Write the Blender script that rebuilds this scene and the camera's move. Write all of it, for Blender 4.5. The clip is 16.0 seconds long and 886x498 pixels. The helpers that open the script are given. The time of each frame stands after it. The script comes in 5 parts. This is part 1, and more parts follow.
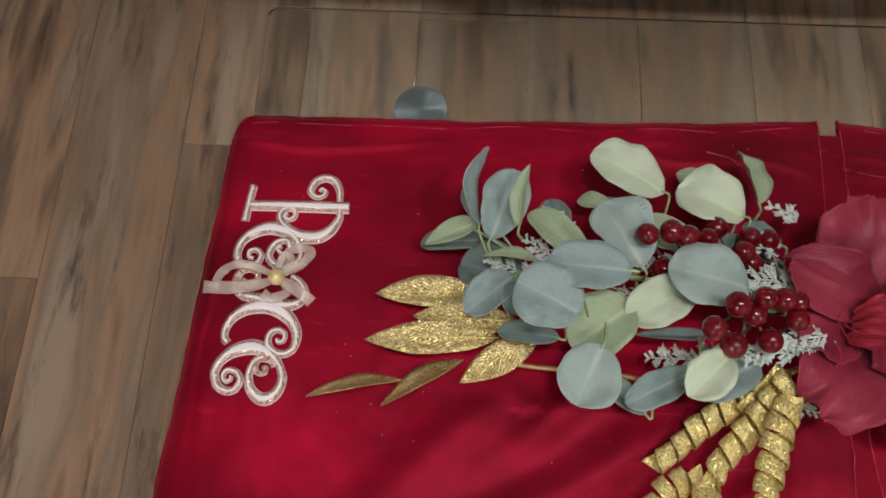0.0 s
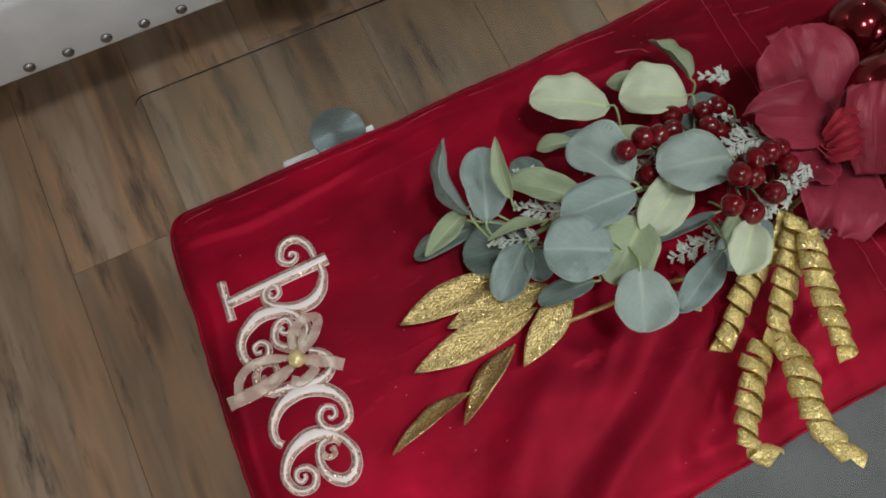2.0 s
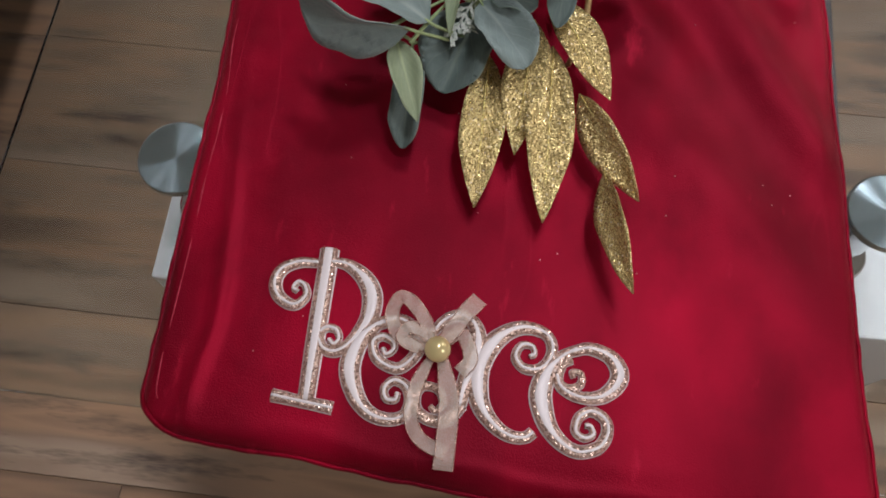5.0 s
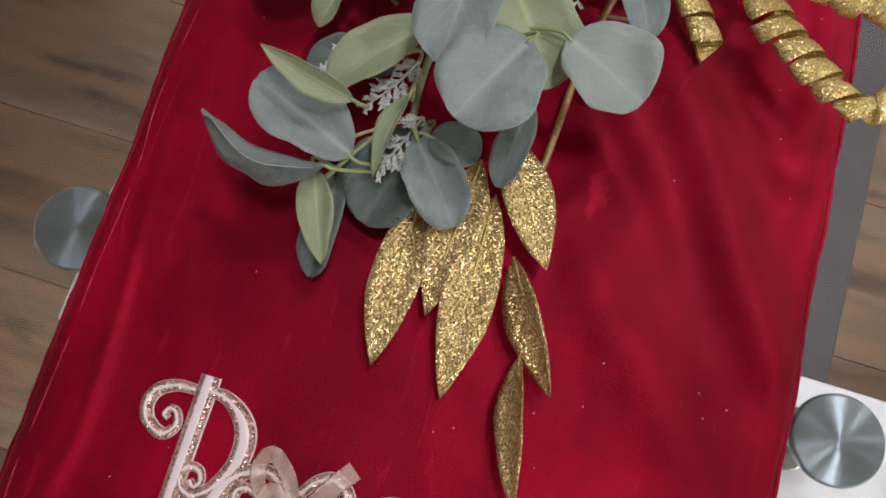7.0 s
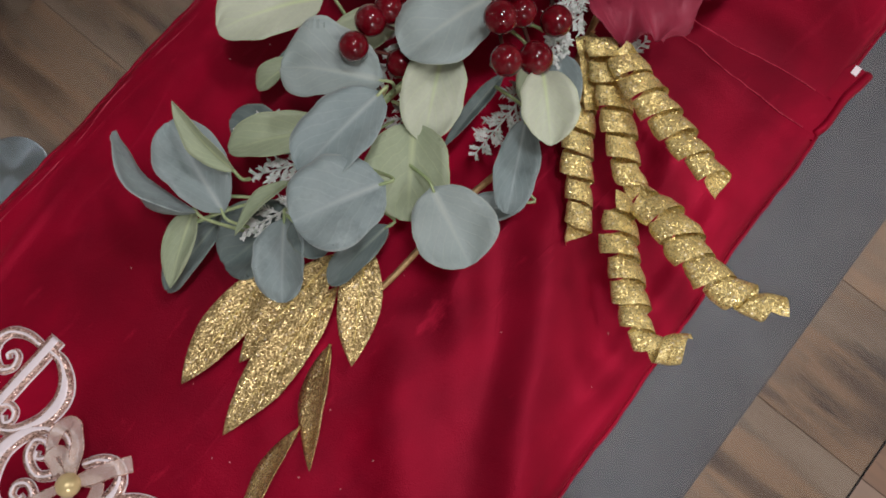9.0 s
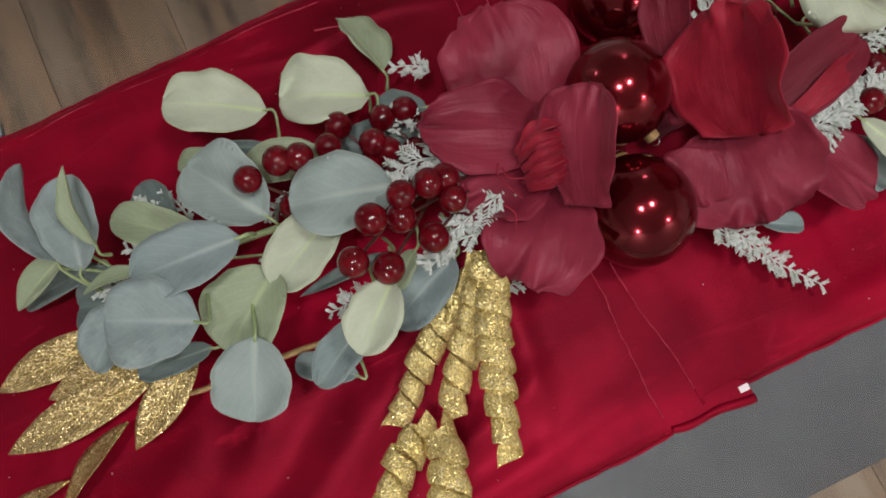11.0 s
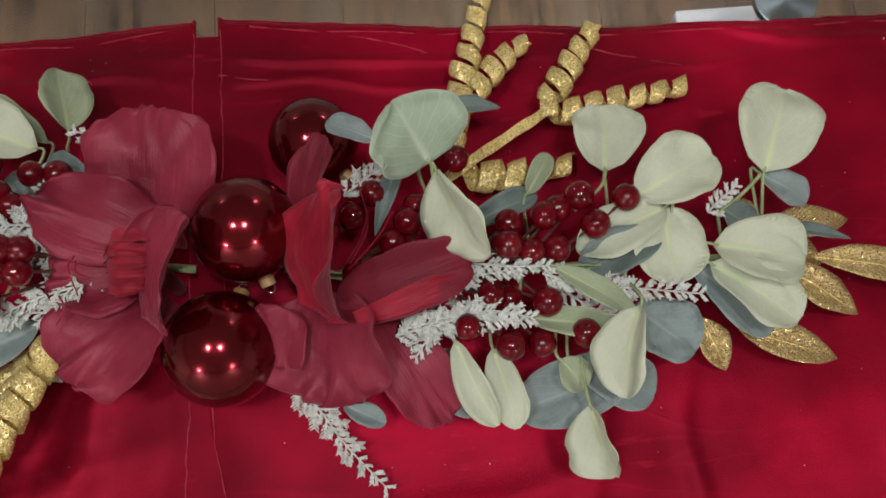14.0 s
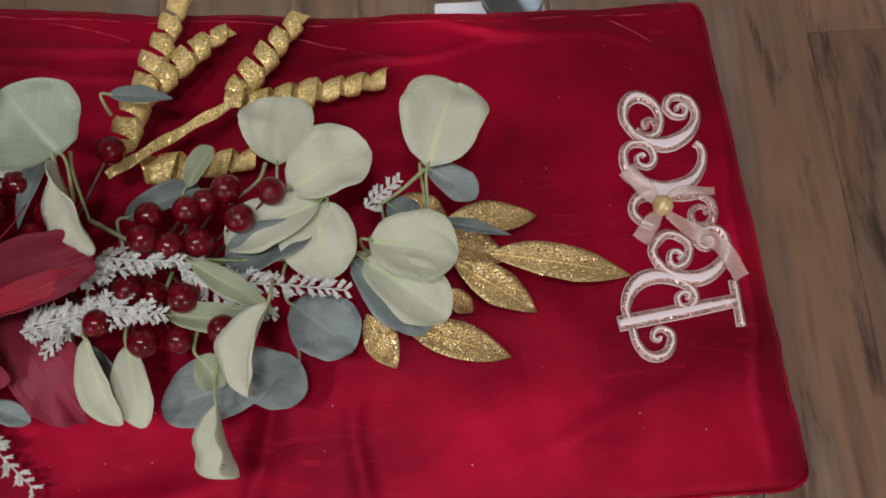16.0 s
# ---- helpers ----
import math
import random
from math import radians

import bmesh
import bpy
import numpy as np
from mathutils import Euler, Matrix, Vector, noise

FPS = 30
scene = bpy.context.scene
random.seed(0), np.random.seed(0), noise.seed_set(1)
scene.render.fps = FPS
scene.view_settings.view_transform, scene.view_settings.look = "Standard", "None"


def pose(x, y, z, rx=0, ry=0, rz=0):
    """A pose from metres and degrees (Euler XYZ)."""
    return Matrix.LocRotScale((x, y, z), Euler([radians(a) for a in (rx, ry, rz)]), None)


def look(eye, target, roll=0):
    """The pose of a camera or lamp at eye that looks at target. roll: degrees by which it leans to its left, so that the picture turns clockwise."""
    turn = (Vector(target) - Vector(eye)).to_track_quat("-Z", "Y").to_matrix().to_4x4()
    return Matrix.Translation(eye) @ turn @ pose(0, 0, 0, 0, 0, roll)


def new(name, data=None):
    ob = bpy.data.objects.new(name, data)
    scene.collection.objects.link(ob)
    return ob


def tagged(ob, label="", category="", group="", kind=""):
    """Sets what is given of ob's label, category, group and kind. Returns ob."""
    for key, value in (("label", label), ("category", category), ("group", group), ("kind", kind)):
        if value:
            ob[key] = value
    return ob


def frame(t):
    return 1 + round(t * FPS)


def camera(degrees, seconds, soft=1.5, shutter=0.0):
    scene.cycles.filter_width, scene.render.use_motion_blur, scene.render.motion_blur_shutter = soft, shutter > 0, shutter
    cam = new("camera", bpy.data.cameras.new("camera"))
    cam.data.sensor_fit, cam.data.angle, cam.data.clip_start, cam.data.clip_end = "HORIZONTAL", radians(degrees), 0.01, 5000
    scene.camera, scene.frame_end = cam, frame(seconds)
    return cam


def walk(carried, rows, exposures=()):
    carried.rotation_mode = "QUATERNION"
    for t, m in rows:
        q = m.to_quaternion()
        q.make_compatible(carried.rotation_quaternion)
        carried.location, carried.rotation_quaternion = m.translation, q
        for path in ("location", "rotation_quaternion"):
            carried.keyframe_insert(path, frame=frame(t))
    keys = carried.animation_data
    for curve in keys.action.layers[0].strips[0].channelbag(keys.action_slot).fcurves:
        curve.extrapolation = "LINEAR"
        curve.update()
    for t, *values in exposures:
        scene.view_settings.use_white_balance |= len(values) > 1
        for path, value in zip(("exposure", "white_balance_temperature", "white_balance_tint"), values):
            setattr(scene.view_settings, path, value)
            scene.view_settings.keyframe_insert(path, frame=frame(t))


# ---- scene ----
cam = camera(59.4, 16.0, soft=1.7)
PATH = [
    (0, (0.029, 0.276, 1.222), (-0.031, 0.935, -0.666), -2.5),
    (0.5, (0.018, 0.283, 1.214), (-0.086, 0.942, -0.672), -6.0),
    (1, (0.039, 0.288, 1.211), (-0.06, 0.953, -0.673), -8.9),
    (1.5, (-0.011, 0.318, 1.196), (0.09, 0.94, -0.702), -2.9),
    (2, (-0.1, 0.344, 1.215), (0.187, 0.847, -0.699), 4.3),
    (2.5, (-0.104, 0.321, 1.218), (0.253, 0.82, -0.686), 1.1),
    (3, (-0.201, 0.398, 1.165), (0.379, 0.755, -0.716), 6.1),
    (3.5, (-0.28, 0.445, 1.135), (0.429, 0.588, -0.73), 6.4),
    (4, (-0.276, 0.449, 1.075), (0.439, 0.55, -0.791), 0.1),
    (4.2, (-0.278, 0.459, 1.037), (0.43, 0.552, -0.831), -1.0),
    (6.3, (-0.21, 0.488, 0.95), (0.305, 0.481, -0.983), 10.6),
    (6.5, (-0.139, 0.467, 0.959), (0.193, 0.544, -1.012), -1.8),
    (7, (-0.073, 0.432, 0.966), (0.315, 0.566, -0.991), -1.7),
    (7.5, (-0.029, 0.399, 0.971), (0.386, 0.574, -0.978), 1.0),
    (8, (-0.006, 0.355, 1.006), (0.391, 0.534, -0.946), 5.2),
    (8.2, (-0.004, 0.348, 1.015), (0.402, 0.537, -0.934), 5.6),
    (10.3, (0.18, 0.333, 1.073), (0.321, 0.617, -0.902), -7.1),
    (10.5, (0.198, 0.335, 1.07), (0.354, 0.681, -0.893), -8.0),
    (11, (0.262, 0.332, 1.083), (0.39, 0.685, -0.881), -5.4),
    (11.5, (0.344, 0.295, 1.089), (0.439, 0.692, -0.869), -5.0),
    (12, (0.337, 0.33, 1.078), (0.452, 0.795, -0.864), -3.0),
    (12.5, (0.351, 0.371, 1.067), (0.463, 0.832, -0.876), -1.4),
    (13, (0.397, 0.356, 1.073), (0.5, 0.832, -0.866), 2.1),
    (13.5, (0.507, 0.334, 1.08), (0.585, 0.833, -0.855), 3.8),
    (14, (0.598, 0.307, 1.091), (0.653, 0.823, -0.841), 1.5),
    (14.5, (0.651, 0.311, 1.081), (0.734, 0.819, -0.851), 2.2),
    (15, (0.696, 0.327, 1.071), (0.806, 0.804, -0.869), 4.6),
    (15.5, (0.785, 0.309, 1.075), (0.887, 0.789, -0.864), 5.9),
    (16, (0.843, 0.29, 1.083), (0.944, 0.792, -0.851), 7.0),
]
walk(cam, [(t, look(eye, target, roll)) for t, eye, target, roll in PATH],
     exposures=((0.0, 0.1, 6250, 8), (1.5, 0.0, 6200, 4), (2.5, -0.1, 6080, 2), (3.3, -0.17, 6050, 4), (4.2, -0.14, 5950, 8), (6.5, -0.1, 6450, 19), (7.4, -0.03, 6320, 19), (8.2, -0.04, 6150, 19), (10.4, -0.03, 6250, 14), (11.5, 0.04, 6250, 12), (12.5, 0.07, 6400, 14), (14.0, 0.01, 6350, 14), (16.0, -0.17, 6320, 21)))

# ---- world and light ----
world = bpy.data.worlds.new("room_air")
scene.world = world
world.use_nodes = True
world.node_tree.nodes["Background"].inputs[0].default_value = (0.88, 0.86, 0.86, 1)
world.node_tree.nodes["Background"].inputs[1].default_value = 0.38


def area_lamp(x, y, z, size, watts, col):
    d = bpy.data.lights.new("added_light", "AREA")
    d.shape, d.size, d.energy, d.color = "DISK", size, watts, col
    o = new("added_light", d)
    o.location = (x, y, z)
    return o


# first two stand in for a light at the camera; others are unseen fill
ADDED_LAMPS = ((0.1, 0.21, 10.8, 0.24), (0.85, 0.2, 10.8, 0.24), (2.0, -1.75, 20.0, 0.16), (-1.2, -1.75, 27.0, 0.16), (2.0, 2.75, 6.0, 0.16), (-1.2, 2.75, 5.0, 0.16))
CEIL = 2.45
for lx, ly, watts, size in ADDED_LAMPS:
    area_lamp(lx, ly, CEIL - 0.035, size, watts, (1.0, 0.935, 0.925))

# ---- materials ----
MATS = {}


def principled(name, base=(0.5, 0.5, 0.5), rough=0.5, metal=0.0, **more):
    m = bpy.data.materials.new(name)
    m.use_nodes = True
    b = m.node_tree.nodes["Principled BSDF"]
    b.inputs["Base Color"].default_value = (*base, 1)
    b.inputs["Roughness"].default_value = rough
    b.inputs["Metallic"].default_value = metal
    for k, v in more.items():
        b.inputs[k.replace("_", " ")].default_value = (*v, 1) if isinstance(v, tuple) else v
    MATS[name] = m
    return m, m.node_tree, b


def noise_tex(nt, scale, detail=3, rough=0.55, stretch=None, coord="Object"):
    n = nt.nodes.new("ShaderNodeTexNoise")
    n.inputs["Scale"].default_value = scale
    n.inputs["Detail"].default_value = detail
    n.inputs["Roughness"].default_value = rough
    if coord == "Position":
        src = nt.nodes.new("ShaderNodeNewGeometry").outputs["Position"]
    else:
        src = nt.nodes.new("ShaderNodeTexCoord").outputs[coord]
    mp = nt.nodes.new("ShaderNodeMapping")
    if stretch:
        mp.inputs["Scale"].default_value = stretch
    nt.links.new(src, mp.inputs["Vector"])
    nt.links.new(mp.outputs["Vector"], n.inputs["Vector"])
    return n, mp


def ramp(nt, fac, stops):
    r = nt.nodes.new("ShaderNodeValToRGB")
    el = r.color_ramp.elements
    while len(el) < len(stops):
        el.new(0.5)
    for e, (p, c) in zip(el, stops):
        e.position, e.color = p, (*c, 1)
    nt.links.new(fac, r.inputs["Fac"])
    return r.outputs["Color"]


def mix(nt, fac, a, b, blend="MIX"):
    m = nt.nodes.new("ShaderNodeMix")
    m.data_type, m.blend_type = "RGBA", blend
    for sock, val in ((m.inputs["Factor"], fac), (m.inputs["A"], a), (m.inputs["B"], b)):
        if isinstance(val, (int, float)):
            sock.default_value = val
        elif isinstance(val, tuple):
            sock.default_value = (*val, 1)
        else:
            nt.links.new(val, sock)
    return m.outputs["Result"]


def math_node(nt, op, a, b=0.0, clamp=False):
    n = nt.nodes.new("ShaderNodeMath")
    n.operation, n.use_clamp = op, clamp
    for sock, val in zip(n.inputs, (a, b)):
        if isinstance(val, (int, float)):
            sock.default_value = val
        else:
            nt.links.new(val, sock)
    return n.outputs[0]


def bump(nt, b, height, strength, dist=0.001):
    n = nt.nodes.new("ShaderNodeBump")
    n.inputs["Strength"].default_value, n.inputs["Distance"].default_value = strength, dist
    nt.links.new(height, n.inputs["Height"])
    nt.links.new(n.outputs["Normal"], b.inputs["Normal"])
    return n


# red velvet: deep pile, soft sheen; brushed patches put light and dark into the colour
m, nt, b = principled("red_velvet", rough=0.5, metal=0.3, Sheen_Weight=0.3, Sheen_Roughness=0.3, Sheen_Tint=(1.0, 0.1, 0.19), Specular_IOR_Level=0.75, Specular_Tint=(1.0, 0.13, 0.22))
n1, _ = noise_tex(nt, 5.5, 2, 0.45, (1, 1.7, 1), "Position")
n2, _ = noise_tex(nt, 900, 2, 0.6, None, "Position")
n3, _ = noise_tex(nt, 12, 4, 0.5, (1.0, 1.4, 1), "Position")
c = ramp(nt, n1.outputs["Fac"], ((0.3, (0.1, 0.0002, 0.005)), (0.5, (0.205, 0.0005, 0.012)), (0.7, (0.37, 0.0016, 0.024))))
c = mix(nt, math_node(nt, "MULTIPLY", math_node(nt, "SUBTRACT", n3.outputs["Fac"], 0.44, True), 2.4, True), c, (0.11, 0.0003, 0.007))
n5, _ = noise_tex(nt, 34, 5, 0.65, (0.45, 1.5, 1), "Position")
scuff = math_node(nt, "MULTIPLY", math_node(nt, "SUBTRACT", n5.outputs["Fac"], 0.62, True), 6.0, True)
c = mix(nt, math_node(nt, "MULTIPLY", scuff, 0.75), c, (0.42, 0.012, 0.04))
n6, _ = noise_tex(nt, 10, 2, 0.5, (0.35, 1.6, 1), "Position")
n7, _ = noise_tex(nt, 7, 2, 0.5, None, "Position")
crush = math_node(nt, "SUBTRACT", 1.0, math_node(nt, "MULTIPLY", math_node(nt, "ABSOLUTE", math_node(nt, "SUBTRACT", n6.outputs["Fac"], 0.5)), 75.0), True)
crush = math_node(nt, "MULTIPLY", crush, math_node(nt, "MULTIPLY", math_node(nt, "SUBTRACT", n7.outputs["Fac"], 0.5, True), 7.0, True))
c = mix(nt, math_node(nt, "MULTIPLY", crush, 0.1), c, (0.5, 0.02, 0.055))
# stroked pile: its brighter sheen on two patches is painted into the colour
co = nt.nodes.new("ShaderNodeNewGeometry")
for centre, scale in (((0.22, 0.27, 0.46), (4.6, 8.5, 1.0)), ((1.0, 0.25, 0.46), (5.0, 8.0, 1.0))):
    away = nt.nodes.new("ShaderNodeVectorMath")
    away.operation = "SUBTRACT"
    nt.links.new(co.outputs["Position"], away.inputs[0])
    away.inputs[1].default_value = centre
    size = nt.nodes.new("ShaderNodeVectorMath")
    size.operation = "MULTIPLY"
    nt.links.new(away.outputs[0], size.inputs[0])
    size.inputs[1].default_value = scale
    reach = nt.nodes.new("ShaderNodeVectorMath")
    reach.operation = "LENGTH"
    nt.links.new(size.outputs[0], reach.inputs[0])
    sheen_patch = math_node(nt, "SUBTRACT", 1.25, math_node(nt, "ADD", reach.outputs["Value"], math_node(nt, "MULTIPLY", math_node(nt, "SUBTRACT", n3.outputs["Fac"], 0.5), 1.6)), True)
    c = mix(nt, math_node(nt, "MULTIPLY", sheen_patch, 0.42, True), c, (0.4, 0.008, 0.034))
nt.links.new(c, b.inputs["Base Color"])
nt.links.new(math_node(nt, "ADD", math_node(nt, "MULTIPLY", n3.outputs["Fac"], 0.22), 0.38), b.inputs["Roughness"])
h = math_node(nt, "ADD", math_node(nt, "ADD", math_node(nt, "MULTIPLY", n2.outputs["Fac"], 0.6), math_node(nt, "MULTIPLY", n3.outputs["Fac"], 3.5)), math_node(nt, "MULTIPLY", crush, 0.35))
bump(nt, b, h, 0.5, 0.001)

# pale red for hem creases; on pressed creases it paints the ridge highlight
m, nt, b = principled("velvet_crease", (0.3, 0.01, 0.03), 0.5, 0.3, Sheen_Weight=0.3, Sheen_Tint=(1.0, 0.2, 0.28), Specular_Tint=(1.0, 0.25, 0.32))
n, _ = noise_tex(nt, 120, 3, 0.6, None, "Position")
nt.links.new(ramp(nt, n.outputs["Fac"], ((0.3, (0.25, 0.006, 0.02)), (0.64, (0.52, 0.065, 0.105)))), b.inputs["Base Color"])

# leaves: pale fabric with a midrib and side veins drawn along the leaf's own length
def leaf_mat(name, base, alt, vein, vein_amount, rough=0.55, mottle=0.2):
    m, nt, b = principled(name, rough=rough, Specular_IOR_Level=0.3, Sheen_Weight=0.1)
    uv = nt.nodes.new("ShaderNodeUVMap")
    sep = nt.nodes.new("ShaderNodeSeparateXYZ")
    nt.links.new(uv.outputs["UV"], sep.inputs[0])
    u, v = sep.outputs["X"], math_node(nt, "ABSOLUTE", math_node(nt, "SUBTRACT", sep.outputs["Y"], 0.5))
    rib = math_node(nt, "SUBTRACT", 1.0, math_node(nt, "MULTIPLY", v, math_node(nt, "ADD", 6.5, math_node(nt, "MULTIPLY", u, 30.0))), True)
    rib = math_node(nt, "MULTIPLY", rib, math_node(nt, "SUBTRACT", 1.15, u), True)
    wob, _ = noise_tex(nt, 60, 2, 0.5, None, "Position")
    ph = math_node(nt, "SUBTRACT", math_node(nt, "MULTIPLY", u, 38.0), math_node(nt, "MULTIPLY", v, 44.0))
    ph = math_node(nt, "ADD", ph, math_node(nt, "MULTIPLY", wob.outputs["Fac"], 6.0))
    side = math_node(nt, "SUBTRACT", math_node(nt, "MULTIPLY", math_node(nt, "SINE", ph), 5.0), 4.2, True)
    side = math_node(nt, "MULTIPLY", side, 0.26)
    veins = math_node(nt, "MAXIMUM", rib, side)
    n, _ = noise_tex(nt, 28, 4, 0.6, None, "Position")
    g, _ = noise_tex(nt, 420, 2, 0.6, None, "Position")
    info = nt.nodes.new("ShaderNodeObjectInfo")
    f = math_node(nt, "ADD", math_node(nt, "MULTIPLY", n.outputs["Fac"], 0.9), math_node(nt, "MULTIPLY", info.outputs["Random"], 0.35))
    f = math_node(nt, "SUBTRACT", f, 0.18, True)
    c = mix(nt, f, base, alt)
    c = mix(nt, math_node(nt, "MULTIPLY", g.outputs["Fac"], 0.25), c, tuple(x * 0.6 for x in base))
    mo, _ = noise_tex(nt, 75, 6, 0.7, None, "Position")
    patch, _ = noise_tex(nt, 22, 2, 0.5, None, "Position")
    mot = math_node(nt, "MULTIPLY", math_node(nt, "SUBTRACT", mo.outputs["Fac"], 0.47, True), 5.0, True)
    mot = math_node(nt, "MULTIPLY", mot, math_node(nt, "MULTIPLY", math_node(nt, "SUBTRACT", patch.outputs["Fac"], 0.38, True), 3.0, True))
    mot = math_node(nt, "MULTIPLY", mot, math_node(nt, "ADD", 0.35, math_node(nt, "MULTIPLY", v, 2.2)), True)
    c = mix(nt, math_node(nt, "MULTIPLY", mot, mottle), c, tuple(x * 0.42 for x in base))
    edge = math_node(nt, "SUBTRACT", math_node(nt, "MULTIPLY", v, 30.0), 14.0, True)
    c = mix(nt, math_node(nt, "MULTIPLY", edge, 0.45), c, vein)
    c = mix(nt, math_node(nt, "MULTIPLY", veins, vein_amount), c, vein)
    nt.links.new(c, b.inputs["Base Color"])
    h = math_node(nt, "ADD", math_node(nt, "MULTIPLY", veins, 1.0), math_node(nt, "MULTIPLY", g.outputs["Fac"], 0.3))
    bump(nt, b, h, 0.5, 0.0006)


leaf_mat("leaf_cream", (0.44, 0.51, 0.37), (0.625, 0.7, 0.53), (0.55, 0.68, 0.36), 0.95)
leaf_mat("leaf_green", (0.252, 0.333, 0.198), (0.405, 0.477, 0.315), (0.5, 0.6, 0.32), 0.7)
leaf_mat("leaf_sage", (0.297, 0.396, 0.279), (0.36, 0.468, 0.342), (0.55, 0.66, 0.5), 0.8)
leaf_mat("leaf_blue", (0.188, 0.264, 0.252), (0.32, 0.402, 0.378), (0.42, 0.5, 0.46), 0.6, 0.55, 0.75)
leaf_mat("leaf_pale", (0.263, 0.348, 0.318), (0.345, 0.425, 0.388), (0.47, 0.55, 0.46), 0.55)
leaf_mat("leaf_dark", (0.12, 0.17, 0.155), (0.19, 0.255, 0.235), (0.32, 0.4, 0.3), 0.55, 0.55, 0.7)


def glitter(name, dark, light, rough, scale, veins=False, metal=0.8):
    m, nt, b = principled(name, rough=rough, metal=metal)
    vo = nt.nodes.new("ShaderNodeTexVoronoi")
    vo.inputs["Scale"].default_value = scale
    co = nt.nodes.new("ShaderNodeNewGeometry")
    nt.links.new(co.outputs["Position"], vo.inputs["Vector"])
    sep = nt.nodes.new("ShaderNodeSeparateColor")
    nt.links.new(vo.outputs["Color"], sep.inputs[0])
    n, _ = noise_tex(nt, 90, 3, 0.6, None, "Position")
    f = math_node(nt, "ADD", math_node(nt, "MULTIPLY", sep.outputs[0], 0.6), math_node(nt, "MULTIPLY", n.outputs["Fac"], 0.4))
    if veins:
        uv = nt.nodes.new("ShaderNodeUVMap")
        sx = nt.nodes.new("ShaderNodeSeparateXYZ")
        nt.links.new(uv.outputs["UV"], sx.inputs[0])
        w = math_node(nt, "ABSOLUTE", math_node(nt, "SUBTRACT", sx.outputs["Y"], 0.5))
        ph = math_node(nt, "SUBTRACT", math_node(nt, "MULTIPLY", sx.outputs["X"], 95.0), math_node(nt, "MULTIPLY", w, 60.0))
        ph = math_node(nt, "ADD", ph, math_node(nt, "MULTIPLY", n.outputs["Fac"], 5.0))
        f = math_node(nt, "ADD", f, math_node(nt, "MULTIPLY", math_node(nt, "SINE", ph), 0.13), True)
    # sparse bright flakes: sparkle painted into the base colour, less metallic there
    flake = nt.nodes.new("ShaderNodeTexVoronoi")
    flake.inputs["Scale"].default_value = scale * 0.42
    nt.links.new(co.outputs["Position"], flake.inputs["Vector"])
    fs = nt.nodes.new("ShaderNodeSeparateColor")
    nt.links.new(flake.outputs["Color"], fs.inputs[0])
    spark = math_node(nt, "SUBTRACT", math_node(nt, "MULTIPLY", fs.outputs[2], 20.0), 18.2, True)
    spark = math_node(nt, "MULTIPLY", spark, math_node(nt, "SUBTRACT", 1.0, math_node(nt, "MULTIPLY", flake.outputs["Distance"], 1.4), True))
    c = mix(nt, f, dark, light)
    nt.links.new(mix(nt, math_node(nt, "MULTIPLY", spark, 0.9), c, tuple(0.55 + 0.45 * x for x in light)), b.inputs["Base Color"])
    nt.links.new(math_node(nt, "MULTIPLY", metal, math_node(nt, "SUBTRACT", 1.0, math_node(nt, "MULTIPLY", spark, 0.8))), b.inputs["Metallic"])
    glint = math_node(nt, "SUBTRACT", math_node(nt, "MULTIPLY", sep.outputs[1], 8.0), 6.4, True)
    nt.links.new(math_node(nt, "SUBTRACT", rough + 0.1, math_node(nt, "MULTIPLY", glint, 0.22)), b.inputs["Roughness"])
    off = nt.nodes.new("ShaderNodeVectorMath")
    off.operation = "SUBTRACT"
    nt.links.new(vo.outputs["Color"], off.inputs[0])
    off.inputs[1].default_value = (0.5, 0.5, 0.5)
    big = nt.nodes.new("ShaderNodeVectorMath")
    big.operation = "SCALE"
    nt.links.new(off.outputs[0], big.inputs[0])
    big.inputs["Scale"].default_value = 0.95
    add = nt.nodes.new("ShaderNodeVectorMath")
    nt.links.new(co.outputs["Normal"], add.inputs[0])
    nt.links.new(big.outputs[0], add.inputs[1])
    unit = nt.nodes.new("ShaderNodeVectorMath")
    unit.operation = "NORMALIZE"
    nt.links.new(add.outputs[0], unit.inputs[0])
    nt.links.new(unit.outputs[0], b.inputs["Normal"])


glitter("gold_glitter", (0.6, 0.43, 0.08), (1.0, 0.92, 0.44), 0.22, 1500, False, 0.58)
glitter("rose_glitter", (0.32, 0.21, 0.165), (0.93, 0.72, 0.6), 0.25, 1100)
glitter("gold_leaf_glitter", (0.24, 0.17, 0.045), (1.0, 0.83, 0.39), 0.22, 1500, True)

m, nt, b = principled("white_satin", (0.82, 0.78, 0.78), 0.32, Sheen_Weight=0.2)
n, _ = noise_tex(nt, 700, 2, 0.5, None, "Position")
bump(nt, b, n.outputs["Fac"], 0.15, 0.0004)

m, nt, b = principled("organza", (0.8, 0.7, 0.6), 0.3, Alpha=0.37, Sheen_Weight=0.3)
n, _ = noise_tex(nt, 1200, 2, 0.6, None, "Position")
bump(nt, b, n.outputs["Fac"], 0.5, 0.0005)
nt.links.new(ramp(nt, n.outputs["Fac"], ((0.4, (0.86, 0.72, 0.58)), (0.65, (1.0, 0.95, 0.84)))), b.inputs["Base Color"])

principled("pearl", (0.72, 0.62, 0.3), 0.22, 0.4, Coat_Weight=0.6)


